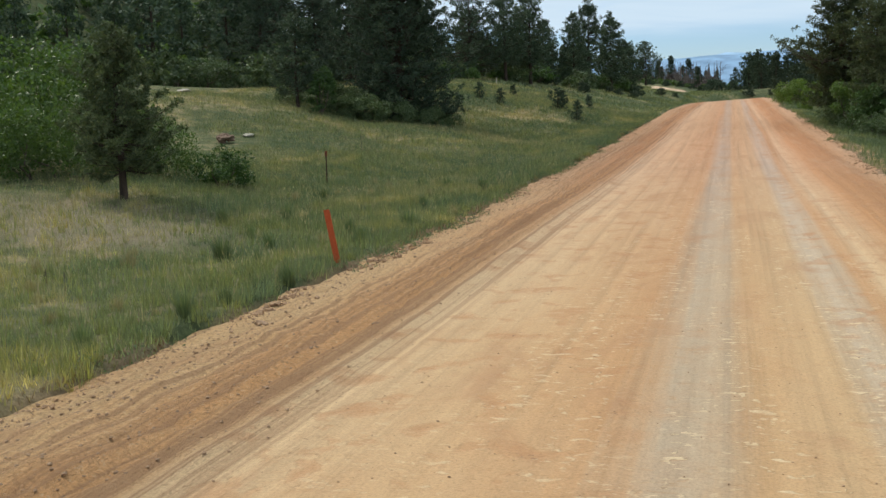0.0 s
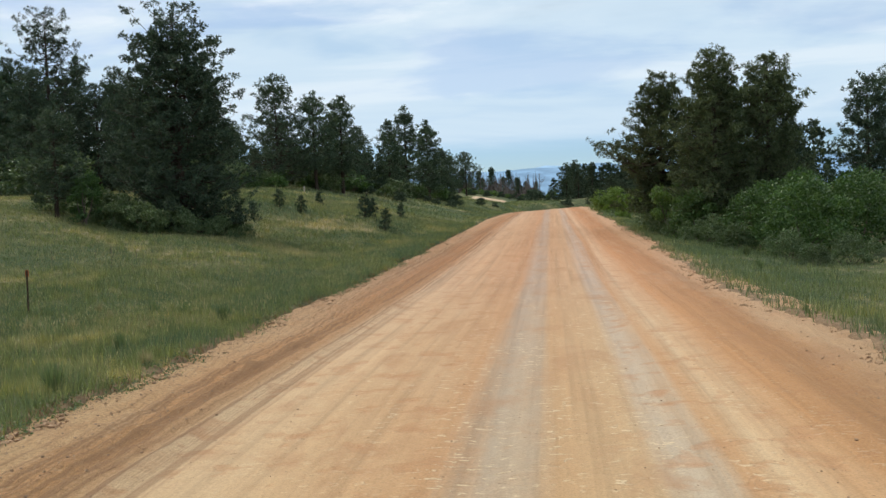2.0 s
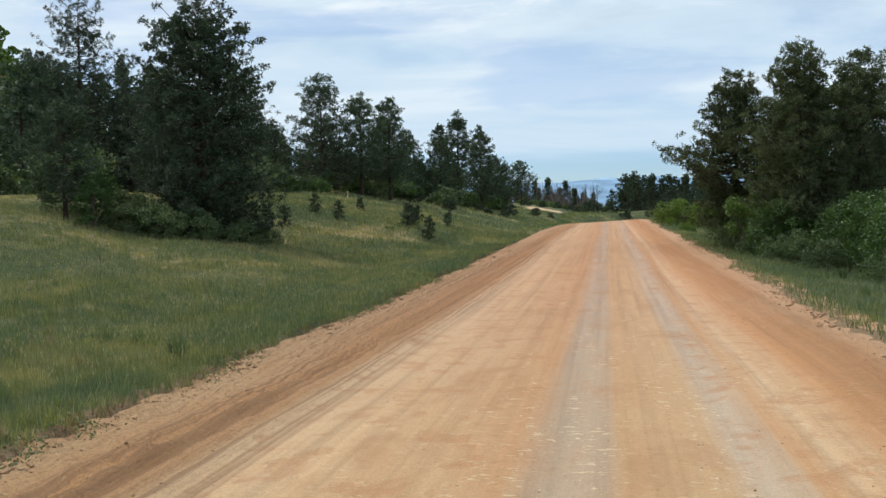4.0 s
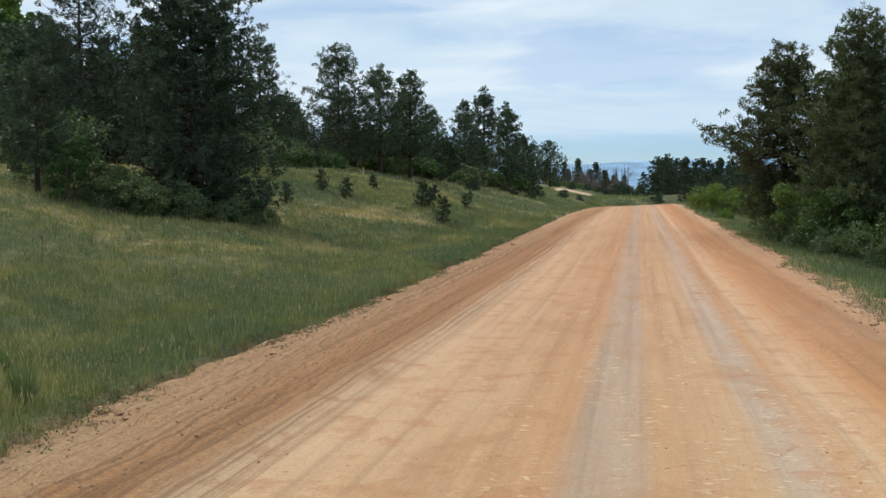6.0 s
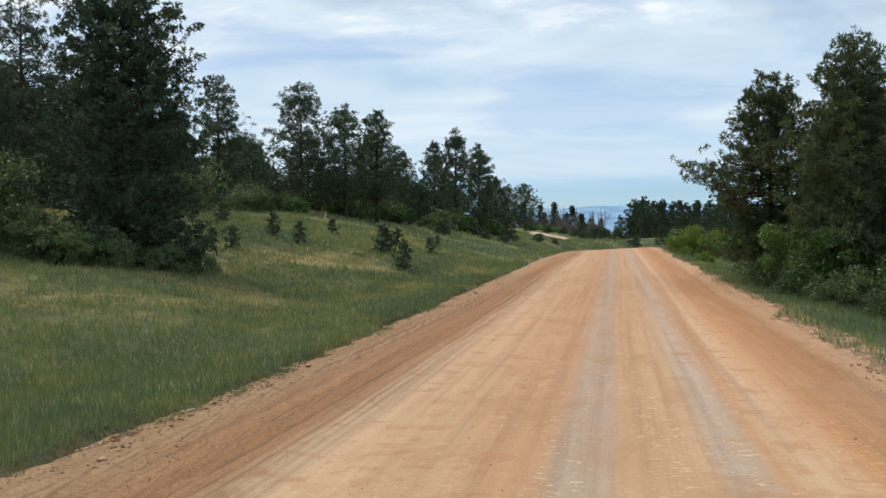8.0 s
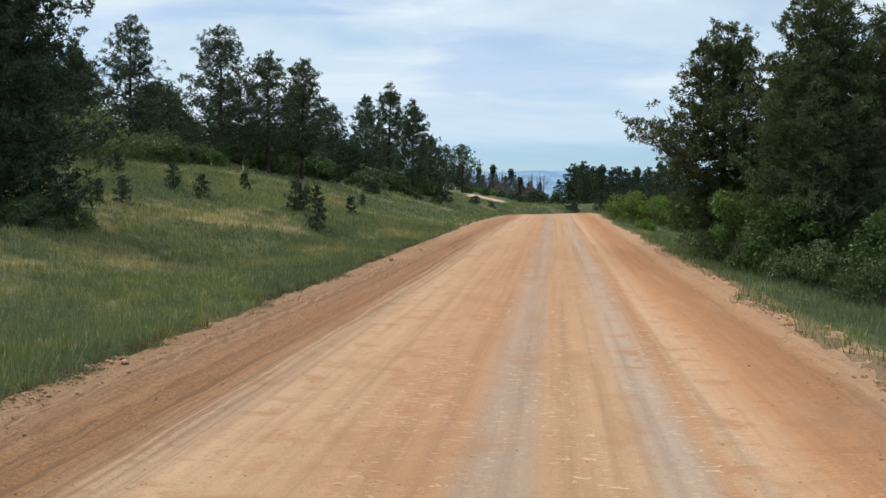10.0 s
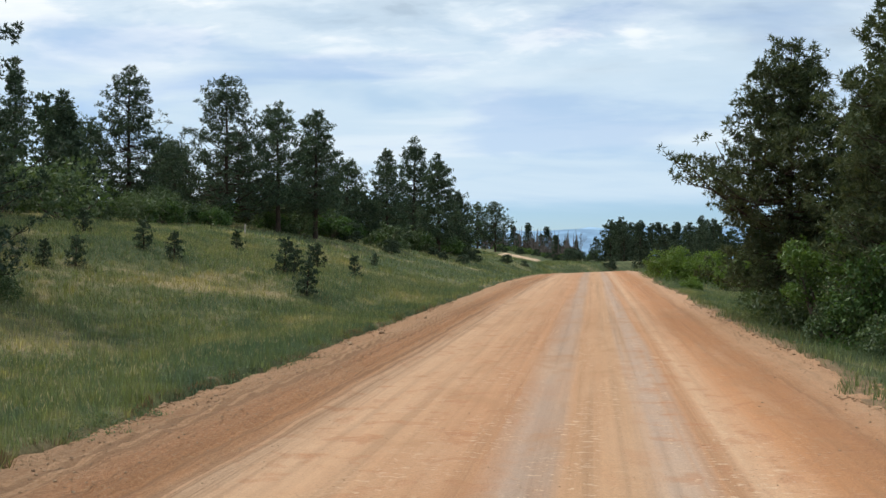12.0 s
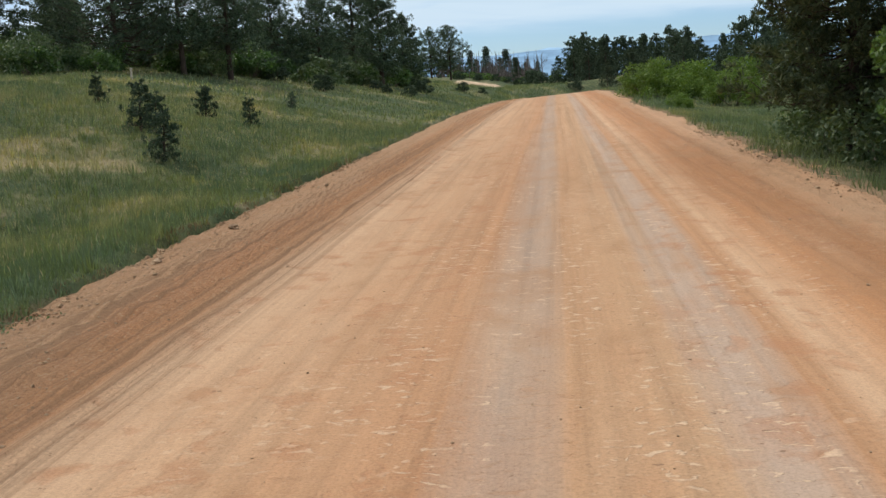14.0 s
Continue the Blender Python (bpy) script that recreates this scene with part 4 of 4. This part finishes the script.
bunch = clump("grass_clump", 0.42, 304, "pale green and straw tuft of grass in the meadow", 150, "straw")
tagged(stand(bunch, -9.9, 16.0), group="grass clumps along the road")
for i in range(34):
    r = random.Random(5200 + i)
    y = r.uniform(9, 34)
    copy_thing(bunch if i % 3 else weed, spot(float(edge_left(y)) - 0.3 - 5.5 * r.random() ** 1.3, y, 0.03, r.uniform(0, 6.28), r.uniform(0.4, 0.95)))


def edge_weeds(n, seed):
    """Low leafy weeds scattered along the left edge, in drifts."""
    g = np.random.default_rng(seed)
    y = g.uniform(9, 80, n)
    y = y[g.uniform(0, 1, len(y)) < step(0.38, 0.62, vnoise(y * 0.35, 0 * y, 51))]
    x = edge_left(y) + g.normal(0.02, 0.16, len(y))
    k = 0.05 + 0.10 * g.uniform(0, 1, len(y)) ** 2
    P = []
    for i in range(len(y)):
        d = g.normal(0, 1, (16, 3)) * k[i] * [0.8, 0.8, 0.45]
        d[:, 2] = np.abs(d[:, 2])
        P.append(d + [x[i], y[i], 0])
    P = np.concatenate(P)
    P[:, 2] += np.maximum(ground_z(P[:, 0], P[:, 1]), road_z(P[:, 0], P[:, 1])) + 0.01
    return leaf_cloud(g, P, 0.034)


tagged(put("edge_weeds", mesh_from("edge_weeds", *edge_weeds(1100, 52)), "clump"), "low grey-green weeds along the broken road edge", "weeds", kind="stuff")

# ---- right side: pines, oaks, willows ----
SIDE = "ponderosa pine leaning over oak scrub beside the road"
NEAR = dict(tuft=0.22, limbs_per=8, spacing=0.27, twigs=7, per_twig=3, needles=22, wide=0.10, taper=0.6, mat="needles_sunlit")
pine_to(6.75, 72.3, 8.1, 3.0, 401, "ponderosa pine with a long low limb reaching over the verge", clear=0.14, fullness=0.95, reach=((228, 4.9, 5.2, -0.10), (235, 4.3, 4.7, -0.04), (220, 4.4, 4.2, -0.03), (232, 5.6, 3.6, 0.0), (246, 5.4, 3.3, 0.0), (205, 4.2, 3.5, 0.0), (262, 5.2, 3.8, 0.0), (215, 5.2, 3.3, 0.0)), **NEAR)
pine_to(8.8, 65.0, 8.6, 3.0, 405, SIDE, clear=0.16, fullness=0.9, **NEAR)
pine_to(9.6, 70.0, 7.2, 2.8, 403, SIDE, clear=0.12, fullness=0.8, **NEAR)
pine_to(11.9, 66.5, 8.2, 3.0, 402, SIDE, clear=0.16, fullness=0.65, **NEAR)
pine_to(10.6, 78, 7.2, 2.6, 406, SIDE, clear=0.1, **MID)
pine_to(13.4, 74, 8.2, 2.8, 409, SIDE, clear=0.1, **MID)
pine_to(18.5, 72, 7.4, 2.6, 407, SIDE, clear=0.1, **MID)
pine_to(22.5, 80, 8.6, 2.8, 408, SIDE, clear=0.1, **MID)
right_oak = stand(broadleaf("scrub_oak", 3.9, 2.2, 411, "leafy scrub oak thicket on the roadside", leaves=6000, leaf=0.13, lobes=44), 10.9, 53.5)
for x, y, k in ((9.6, 57.6, 0.85), (13.2, 55.5, 1.05), (7.9, 63.8, 0.85), (11.4, 59.5, 1.1), (14.8, 60.0, 1.1), (8.6, 69.0, 0.85), (12.6, 63.5, 1.1), (17.5, 62.0, 1.15), (8.8, 76.5, 0.8), (9.6, 82.5, 0.7), (12.0, 70.5, 1.1)):
    copy_thing(right_oak, spot(x, y, 0.1, x * 7 + y, k))
stand(broadleaf("scrub_oak", 4.2, 1.25, 414, "slender oak with fresh bright leaves before the pines", "oak_bright", leaves=4200, leaf=0.11, lobes=34, low=0.25), 6.7, 66.4)
right_shrub = stand(broadleaf("roadside_shrub", 2.5, 1.8, 412, "grey-green shrub with glossy leaves by the road", "shrub", 4500, 0.12, 34), 6.9, 68.8)
for x, y, k in ((7.3, 65.2, 0.8), (7.0, 72.4, 0.95), (7.6, 61.0, 0.7), (7.5, 76.5, 0.9), (8.3, 56.6, 0.6), (8.0, 80.0, 0.75), (9.4, 51.2, 0.55), (9.9, 48.6, 0.4), (11.6, 49.6, 0.6)):
    copy_thing(right_shrub, spot(x, y, 0.08, x * 5 + y, k))
willow = stand(broadleaf("willow_bush", 3.0, 2.4, 413, "bright green willow bush beyond the pines", "willow", 5500, 0.16, 40), 6.4, 119)
for x, y, k in ((6.6, 125, 0.95), (8.9, 117, 0.95), (10.4, 112, 0.85), (8.8, 125, 1.0), (12.5, 121, 1.1), (6.5, 105.5, 0.34)):
    copy_thing(willow, spot(x, y, 0.1, x * 5 + y, k))

# ---- the distance: woods, burnt stand, dead tree ----
far_pine = pine("pine_tree", 9.0, 3.2, 501, "dark pine on the far rise", clear=0.06, mat="needles_far", **FAR)
stand(far_pine, 22.5, 262)
slim_pine = stand(pine("pine_tree", 9.0, 2.0, 502, "slender pine standing among burnt trunks", clear=0.12, mat="needles_far", **FAR), -17.6, 332)
for x, y, k in ((4.8, 258, 0.72), (7.5, 205, 0.62), (10.5, 196, 0.68), (13.5, 215, 0.8), (5.8, 232, 0.75), (9.0, 240, 0.85), (17, 190, 0.8), (14, 175, 0.7), (19, 160, 0.75), (22, 145, 0.8), (18, 132, 0.7), (2.6, 240, 0.5), (0.8, 262, 0.52), (24, 180, 0.9), (30, 200, 1.0), (12, 150, 0.55), (16, 118, 0.75), (22, 112, 0.9), (28, 125, 1.0), (20, 100, 0.9), (27, 90, 1.0), (33, 108, 1.0)):
    copy_thing(far_pine, spot(x, y, 0.1, x * 3 + y, k))
for x, y, k in ((-12.2, 330, 0.95), (-14.6, 345, 0.75), (-9.8, 322, 0.7), (-21.5, 350, 0.7), (-7.6, 340, 0.6), (-24, 300, 0.8), (-19, 296, 0.75), (-8.6, 300, 0.66), (-4.0, 310, 0.55)):
    copy_thing(slim_pine, spot(x, y, 0.1, x * 3 + y, k))
for i in range(95):
    r = random.Random(3000 + i)
    y = r.uniform(235, 330)
    x = (y - 228) * 0.02 + 3 + 60 * r.random() ** 1.6
    copy_thing(slim_pine if i % 3 == 0 else far_pine, spot(x, y, 0.1, r.uniform(0, 6.28), r.uniform(0.38, 0.95)))
for i in range(20):
    r = random.Random(3200 + i)
    copy_thing(far_pine if i % 2 else slim_pine, spot(r.uniform(-90, -24), r.uniform(235, 360), 0.1, r.uniform(0, 6.28), r.uniform(0.6, 1.0)))
for x, y, k in ((-4.2, 232, 0.95), (-2.0, 228, 0.8), (0.4, 222, 0.85), (-6.4, 236, 0.5), (3.0, 214, 0.7), (-9.0, 262, 0.5), (-12.0, 268, 0.55), (-15.0, 262, 0.5), (-5.0, 266, 0.6), (-18.5, 258, 0.6)):
    copy_thing(dark_shrub, spot(x, y, 0.05, x, k * 1.6))


def dead_tree(height, seed, label, spread=0.4, limbs=14):
    """A bare trunk with broken, forking limbs."""
    r = np.random.default_rng(seed)
    thing = new("dead_tree")
    tagged(thing, label, "dead tree")
    z = np.linspace(0, height, 9)
    T = np.stack([np.cumsum(r.normal(0, 0.05, 9)), np.cumsum(r.normal(0, 0.05, 9)), z - 0.2], 1)
    put("trunk", mesh_from("trunk", *tube(T, 0.024 * height * (1.1 - z / height), 6), True), "dead", thing)
    for i in range(limbs):
        wood = []
        h = height * r.uniform(0.35, 0.97)
        a, L = r.uniform(0, 6.28), height * spread * r.uniform(0.4, 1.0) * (1.15 - h / height)
        f = np.linspace(0, 1, 5)
        root = np.array([np.interp(h, T[:, 2], T[:, 0]), np.interp(h, T[:, 2], T[:, 1]), h])
        P = root + np.stack([np.cos(a) * L * f, np.sin(a) * L * f, L * (0.5 * f + 0.4 * f ** 2)], 1) + np.concatenate([[[0, 0, 0]], r.normal(0, 0.06 * L, (4, 3))])
        wood.append(tube(P, 0.007 * height * (1 - 0.75 * f), 4))
        for j in (2, 3):
            b = a + r.uniform(-1.2, 1.2)
            Q = P[j] + np.stack([np.cos(b) * L * 0.45 * f, np.sin(b) * L * 0.45 * f, L * 0.4 * f], 1)
            wood.append(tube(Q, 0.0035 * height * (1 - 0.7 * f), 4))
        put("limb", mesh_from("limb", *joined(wood), True), "dead", thing)
    return thing


stand(dead_tree(10.5, 601, "bare dead tree with forking limbs against the sky", 0.42, 18), -4.4, 440)
burnt = stand(dead_tree(6.5, 602, "grey burnt trunk with short broken limbs", 0.14, 5), -16.0, 318)
brush = stand(broadleaf("burnt_brush", 3.4, 2.2, 209, "grey-brown leafless brush among burnt trunks", "dead", 420, 0.42, 26, stems=4), -12.5, 318)
for i in range(24):
    r = random.Random(3700 + i)
    copy_thing(brush, spot(r.uniform(-25, -3), r.uniform(292, 345), 0.1, r.uniform(0, 6.28), r.uniform(0.7, 1.25)))
for i in range(130):
    r = random.Random(3400 + i)
    copy_thing(burnt, spot(r.uniform(-22, -3.5), r.uniform(280, 350), 0.1, r.uniform(0, 6.28), r.uniform(0.55, 1.15)))

for i in range(26):
    r = random.Random(3600 + i)
    copy_thing(far_scrub if i % 3 else dark_shrub, spot(r.uniform(-24, 2), r.uniform(255, 300), 0.1, r.uniform(0, 6.28), r.uniform(0.45, 0.8)))

# ---- bare dirt, rocks, stones ----


def stone_mesh(name, seed, flat=0.6, cuts=2, rough=0.22):
    bm = bmesh.new()
    bmesh.ops.create_icosphere(bm, subdivisions=cuts, radius=0.5)
    for v in bm.verts:
        n = noise.noise(v.co * 2.3 + Vector((seed * 7.1, seed * 3.3, 0))) + 0.4 * noise.noise(v.co * 6 + Vector((seed, 0, seed)))
        v.co *= 1 + rough * 2 * n
        v.co.z *= flat
    me = bpy.data.meshes.new(name)
    bm.to_mesh(me)
    bm.free()
    return me


rock = tagged(put("boulder", stone_mesh("boulder", 1, 0.62, 4, 0.3), "boulder"), "weathered red-brown boulder lying in the meadow grass", "boulder")
rock.matrix_basis = spot(-21.4, 43.1, -0.18, 0.4, 1.0) @ Matrix.Diagonal((0.72, 0.6, 0.62, 1))
slab = tagged(put("pale_slab", stone_mesh("pale_slab", 2, 0.25, 3, 0.2), "palestone"), "flat pale stone slab beside the boulder", "stone")
slab.matrix_basis = spot(-21.4, 45.5, -0.07, 0.3, 0.5)
slab2 = tagged(put("pale_slab", stone_mesh("pale_slab", 3, 0.25, 3, 0.2), "palestone"), "flat pale stone in the upper meadow", "stone")
slab2.matrix_basis = spot(-31.8, 59, -0.12, 0.3, 0.8)

roadside = [put("loose_stone", stone_mesh("loose_stone", 10 + i, 0.6, 2, 0.25), "gravel") for i in range(4)]
for i, ob in enumerate(roadside):
    tagged(ob, "rough tan stone lying on the road's shoulder", "stone", "loose stones along the road")
r = random.Random(77)
for i in range(64):
    left = r.random() < 0.6
    x = r.gauss(-5.45, 0.25) if left else r.gauss(4.9, 0.35)
    y = r.uniform(9, 75)
    k = r.uniform(0.04, 0.085) if r.random() < 0.85 else r.uniform(0.09, 0.16)
    m = Matrix.Translation((x, y, max(float(road_z(x, y)), float(ground_z(x, y))) + 0.2 * k)) @ Matrix.Rotation(r.uniform(0, 6.28), 4, "Z") @ Matrix.Diagonal((k * r.uniform(0.8, 1.5), k, k, 1))
    ob = roadside[i] if i < 4 else copy_thing(roadside[i % 4], m)
    ob.matrix_basis = m


def pebbles(n, seed):
    """Angular pebbles strewn on the road, thick along the windrows."""
    g = np.random.default_rng(seed)
    lane = g.uniform(0, 1, n)
    x = np.where(lane < 0.2, g.normal(-5.45, 0.22, n), np.where(lane < 0.45, g.normal(-4.55, 0.55, n), np.where(lane < 0.56, g.normal(4.1, 0.6, n), np.where(lane < 0.65, g.normal(4.85, 0.2, n), g.uniform(-5.2, 4.8, n)))))
    y = 5 + 75 * g.uniform(0, 1, n) ** 1.3
    k = np.where((lane < 0.2) | ((lane > 0.56) & (lane < 0.65)), 0.005 + 0.024 * g.uniform(0, 1, n) ** 4, np.where(lane < 0.65, 0.005 + 0.02 * g.uniform(0, 1, n) ** 4, 0.003 + 0.011 * g.uniform(0, 1, n) ** 4))
    R = turned(g, n)
    shape = np.array([[1, 0, 0], [-1, 0, 0], [0, 1, 0], [0, -1, 0], [0, 0, 1], [0, 0, -1]]) * 1.0
    S = shape[None] * g.uniform(0.6, 1.2, (n, 6, 1)) * k[:, None, None]
    V = np.einsum("nij,nkj->nki", R, S) * [1.1, 1.1, 0.7]
    V += np.stack([x, y, road_z(x, y) + 0.35 * k], 1)[:, None]
    tri = np.array([[0, 2, 4], [2, 1, 4], [1, 3, 4], [3, 0, 4], [2, 0, 5], [1, 2, 5], [3, 1, 5], [0, 3, 5]])
    F = (np.arange(n) * 6)[:, None, None] + tri[None]
    return V.reshape(-1, 3), F.reshape(-1, 3)


tagged(put("road_pebbles", mesh_from("road_pebbles", *pebbles(17000, 5)), "gravel"), "small loose pebbles and clods on the dirt road", "pebbles", kind="stuff")

def edge_clods(n, seed):
    """Crumbled clods of dry earth lying along both broken edges of the road."""
    g = np.random.default_rng(seed)
    y = 7 + 75 * g.uniform(0, 1, n) ** 1.2
    left = g.uniform(0, 1, n) < 0.7
    drift = step(0.35, 0.6, vnoise(y * 0.55, 0 * y, 53))
    x = np.where(left, edge_left(y) + 0.10 + np.abs(g.normal(0, 0.14, n)), edge_right(y) - 0.05 - np.abs(g.normal(0, 0.16, n)))
    k = (0.010 + 0.034 * g.uniform(0, 1, n) ** 3) * (0.45 + 0.7 * drift)
    R = turned(g, n)
    shape = np.array([[1, 0, 0], [-1, 0, 0], [0, 1, 0], [0, -1, 0], [0, 0, 1], [0, 0, -1]]) * 1.0
    V = np.einsum("nij,nkj->nki", R, shape[None] * g.uniform(0.55, 1.25, (n, 6, 1)) * k[:, None, None]) * [1.2, 1.2, 0.8]
    V += np.stack([x, y, np.maximum(road_z(x, y), ground_z(x, y)) + 0.3 * k], 1)[:, None]
    tri = np.array([[0, 2, 4], [2, 1, 4], [1, 3, 4], [3, 0, 4], [2, 0, 5], [1, 2, 5], [3, 1, 5], [0, 3, 5]])
    return V.reshape(-1, 3), ((np.arange(n) * 6)[:, None, None] + tri[None]).reshape(-1, 3)


tagged(put("edge_clods", mesh_from("edge_clods", *edge_clods(6000, 6)), "clod"), "crumbled clods of orange earth along the broken road edges", "clods", kind="stuff")

# bare bank of pale dirt where the road shows again past the crest
PX, PY = np.linspace(-1, 1, 26), np.linspace(-1, 1, 26)
pv, pf = grid(PX, PY, lambda X, Y: 0 * X)
px_, py_ = -12.0 + 3.6 * pv[:, 0] * (1 + 0.2 * vnoise(pv[:, 1] * 3, 0 * pv[:, 0], 41)), 215 + 9 * pv[:, 1]
q = np.maximum(np.abs(pv[:, 0]), np.abs(pv[:, 1]))
pz = ground_z(px_, py_) + 0.22 * (1 - q ** 3) - 0.25 * q ** 6 + 0.2 * (vnoise(px_ * 0.7, py_ * 0.7, 42) - 0.5)
tagged(put("dirt_bank", mesh_from("dirt_bank", np.stack([px_, py_, pz], 1), pf, True), "patch"), "bare pale dirt bank in the grass past the crest", "dirt bank", kind="structure")

# ---- posts ----
def box(bm, cx, cy, cz, sx, sy, sz, bev=0.0):
    g = bmesh.ops.create_cube(bm, size=1.0)
    for v in g["verts"]:
        v.co = Vector((cx + v.co.x * sx, cy + v.co.y * sy, cz + v.co.z * sz))
    if bev:
        bmesh.ops.bevel(bm, geom=list({e for v in g["verts"] for e in v.link_edges}), offset=bev, segments=2, affect="EDGES")


def part(name, bm, mat, parent, label=""):
    me = bpy.data.meshes.new(name)
    bm.to_mesh(me)
    bm.free()
    return put(name, me, mat, parent, label)


marker = tagged(new("marker_post"), "leaning orange plastic roadside marker post", "marker post")
bm = bmesh.new()
box(bm, 0, 0, 0.34, 0.095, 0.010, 1.06, 0.003)
part("blade", bm, "post", marker)
for sx in (-0.042, 0.042):
    bm = bmesh.new()
    box(bm, sx, 0.011, 0.34, 0.012, 0.014, 1.04, 0.003)
    part("rib", bm, "post", marker)
marker.matrix_basis = spot(-6.05, 15.82, 0.0) @ pose(0, 0, 0, 0, -9, 12)


def steel_post(height, label):
    """A T-section fence post with studs and an anchor plate."""
    p = tagged(new("steel_post"), label, "fence post")
    bm = bmesh.new()
    box(bm, 0, 0, height / 2 - 0.15, 0.042, 0.007, height + 0.3, 0.001)
    box(bm, 0, -0.02, height / 2 - 0.15, 0.007, 0.034, height + 0.3, 0.001)
    part("shaft", bm, "steel", p)
    for k in range(int(height / 0.16)):
        bm = bmesh.new()
        box(bm, 0, 0.007, 0.12 + 0.16 * k, 0.016, 0.012, 0.022, 0.002)
        part("stud", bm, "steel", p)
    return p


a = steel_post(1.05, "thin dark steel fence post standing in the grass")
a.matrix_basis = spot(-12.4, 31.87, 0.0) @ pose(0, 0, 0, 0, 1, 20)
bm = bmesh.new()
box(bm, 0, 0.012, 0.98, 0.075, 0.012, 0.16, 0.004)
part("marker_plate", bm, "post", a, "small orange marker plate")


def dead_stalk(height, seed, label):
    """A dry brown weed stalk with a thick seed spike and a side branch."""
    g = np.random.default_rng(seed)
    thing = tagged(new("dead_stalk"), label, "dry weed")
    z = np.linspace(0, height, 8)
    P = np.stack([np.cumsum(g.normal(0, 0.008, 8)), np.cumsum(g.normal(0, 0.008, 8)), z - 0.03], 1)
    put("stem", mesh_from("stem", *tube(P, 0.009 * (1.1 - 0.5 * z / height), 5), True), "twig", thing)
    put("seed_spike", mesh_from("seed_spike", *tube(P[5:], [0.012, 0.02, 0.006], 6), True), "twig", thing)
    put("branch", mesh_from("branch", *tube([P[4], P[4] + [0.09, 0.02, 0.12], P[4] + [0.12, 0.03, 0.3]], [0.007, 0.008, 0.004], 5), True), "twig", thing)
    return thing


stalk = tagged(dead_stalk(0.95, 611, "dry brown weed stalk standing in the meadow grass"), group="dry weed stalks")
stand(stalk, -15.5, 44.1)
for x, y, k in ((-16.9, 46.0, 0.5), (-14.4, 45.2, 0.5), (-12.9, 45.5, 0.45), (-18.0, 44.8, 0.45), (-17.4, 43.5, 0.4), (-10.6, 42.5, 0.5), (-15.9, 47.5, 0.55), (-11.4, 47.8, 0.4), (-9.5, 13.2, 0.45), (-9.1, 13.0, 0.4)):
    copy_thing(stalk, spot(x, y, 0.03, x * 9, k))
stake = tagged(new("boundary_stake"), "short white wooden stake at the top of the meadow", "stake")
bm = bmesh.new()
box(bm, 0, 0, 0.15, 0.10, 0.05, 0.9, 0.006)
part("board", bm, "palestone", stake)
bm = bmesh.new()
box(bm, 0, -0.03, 0.50, 0.11, 0.012, 0.14, 0.003)
part("plate", bm, "palestone", stake)
stake.matrix_basis = spot(-21.6, 101.0) @ pose(0, 0, 0, 0, 3, 10)


# ---- mountains on the horizon ----
def ridge(name, y, x0, x1, base, heights, mat, label, seed):
    """A long far ridge: a rising face with spurs."""
    xs = np.linspace(x0, x1, 160)
    h = np.interp(np.linspace(0, 1, 160), np.linspace(0, 1, len(heights)), heights)
    h = h + 16 * (vnoise(xs * 0.0085, 0 * xs, seed) - 0.5) + 7 * (vnoise(xs * 0.024, 0 * xs, seed + 5) - 0.5) + 4 * (vnoise(xs * 0.05, 0 * xs, seed + 1) - 0.5)
    rows = []
    for k, f in enumerate(np.linspace(0, 1, 9)):
        spur = 60 * (vnoise(xs * 0.01 + f, f * 3 + 0 * xs, seed + 2) - 0.5)
        rows.append(np.stack([xs, y - 350 * (1 - f) + spur * (1 - f), base + (h - base) * f ** 0.85], 1))
    V = np.concatenate(rows)
    i = np.arange(9 * 160).reshape(9, 160)
    F = np.stack([i[:-1, :-1].ravel(), i[:-1, 1:].ravel(), i[1:, 1:].ravel(), i[1:, :-1].ravel()], 1)
    return tagged(put(name, mesh_from(name, V, F, True), mat), label, "mountains", kind="structure")


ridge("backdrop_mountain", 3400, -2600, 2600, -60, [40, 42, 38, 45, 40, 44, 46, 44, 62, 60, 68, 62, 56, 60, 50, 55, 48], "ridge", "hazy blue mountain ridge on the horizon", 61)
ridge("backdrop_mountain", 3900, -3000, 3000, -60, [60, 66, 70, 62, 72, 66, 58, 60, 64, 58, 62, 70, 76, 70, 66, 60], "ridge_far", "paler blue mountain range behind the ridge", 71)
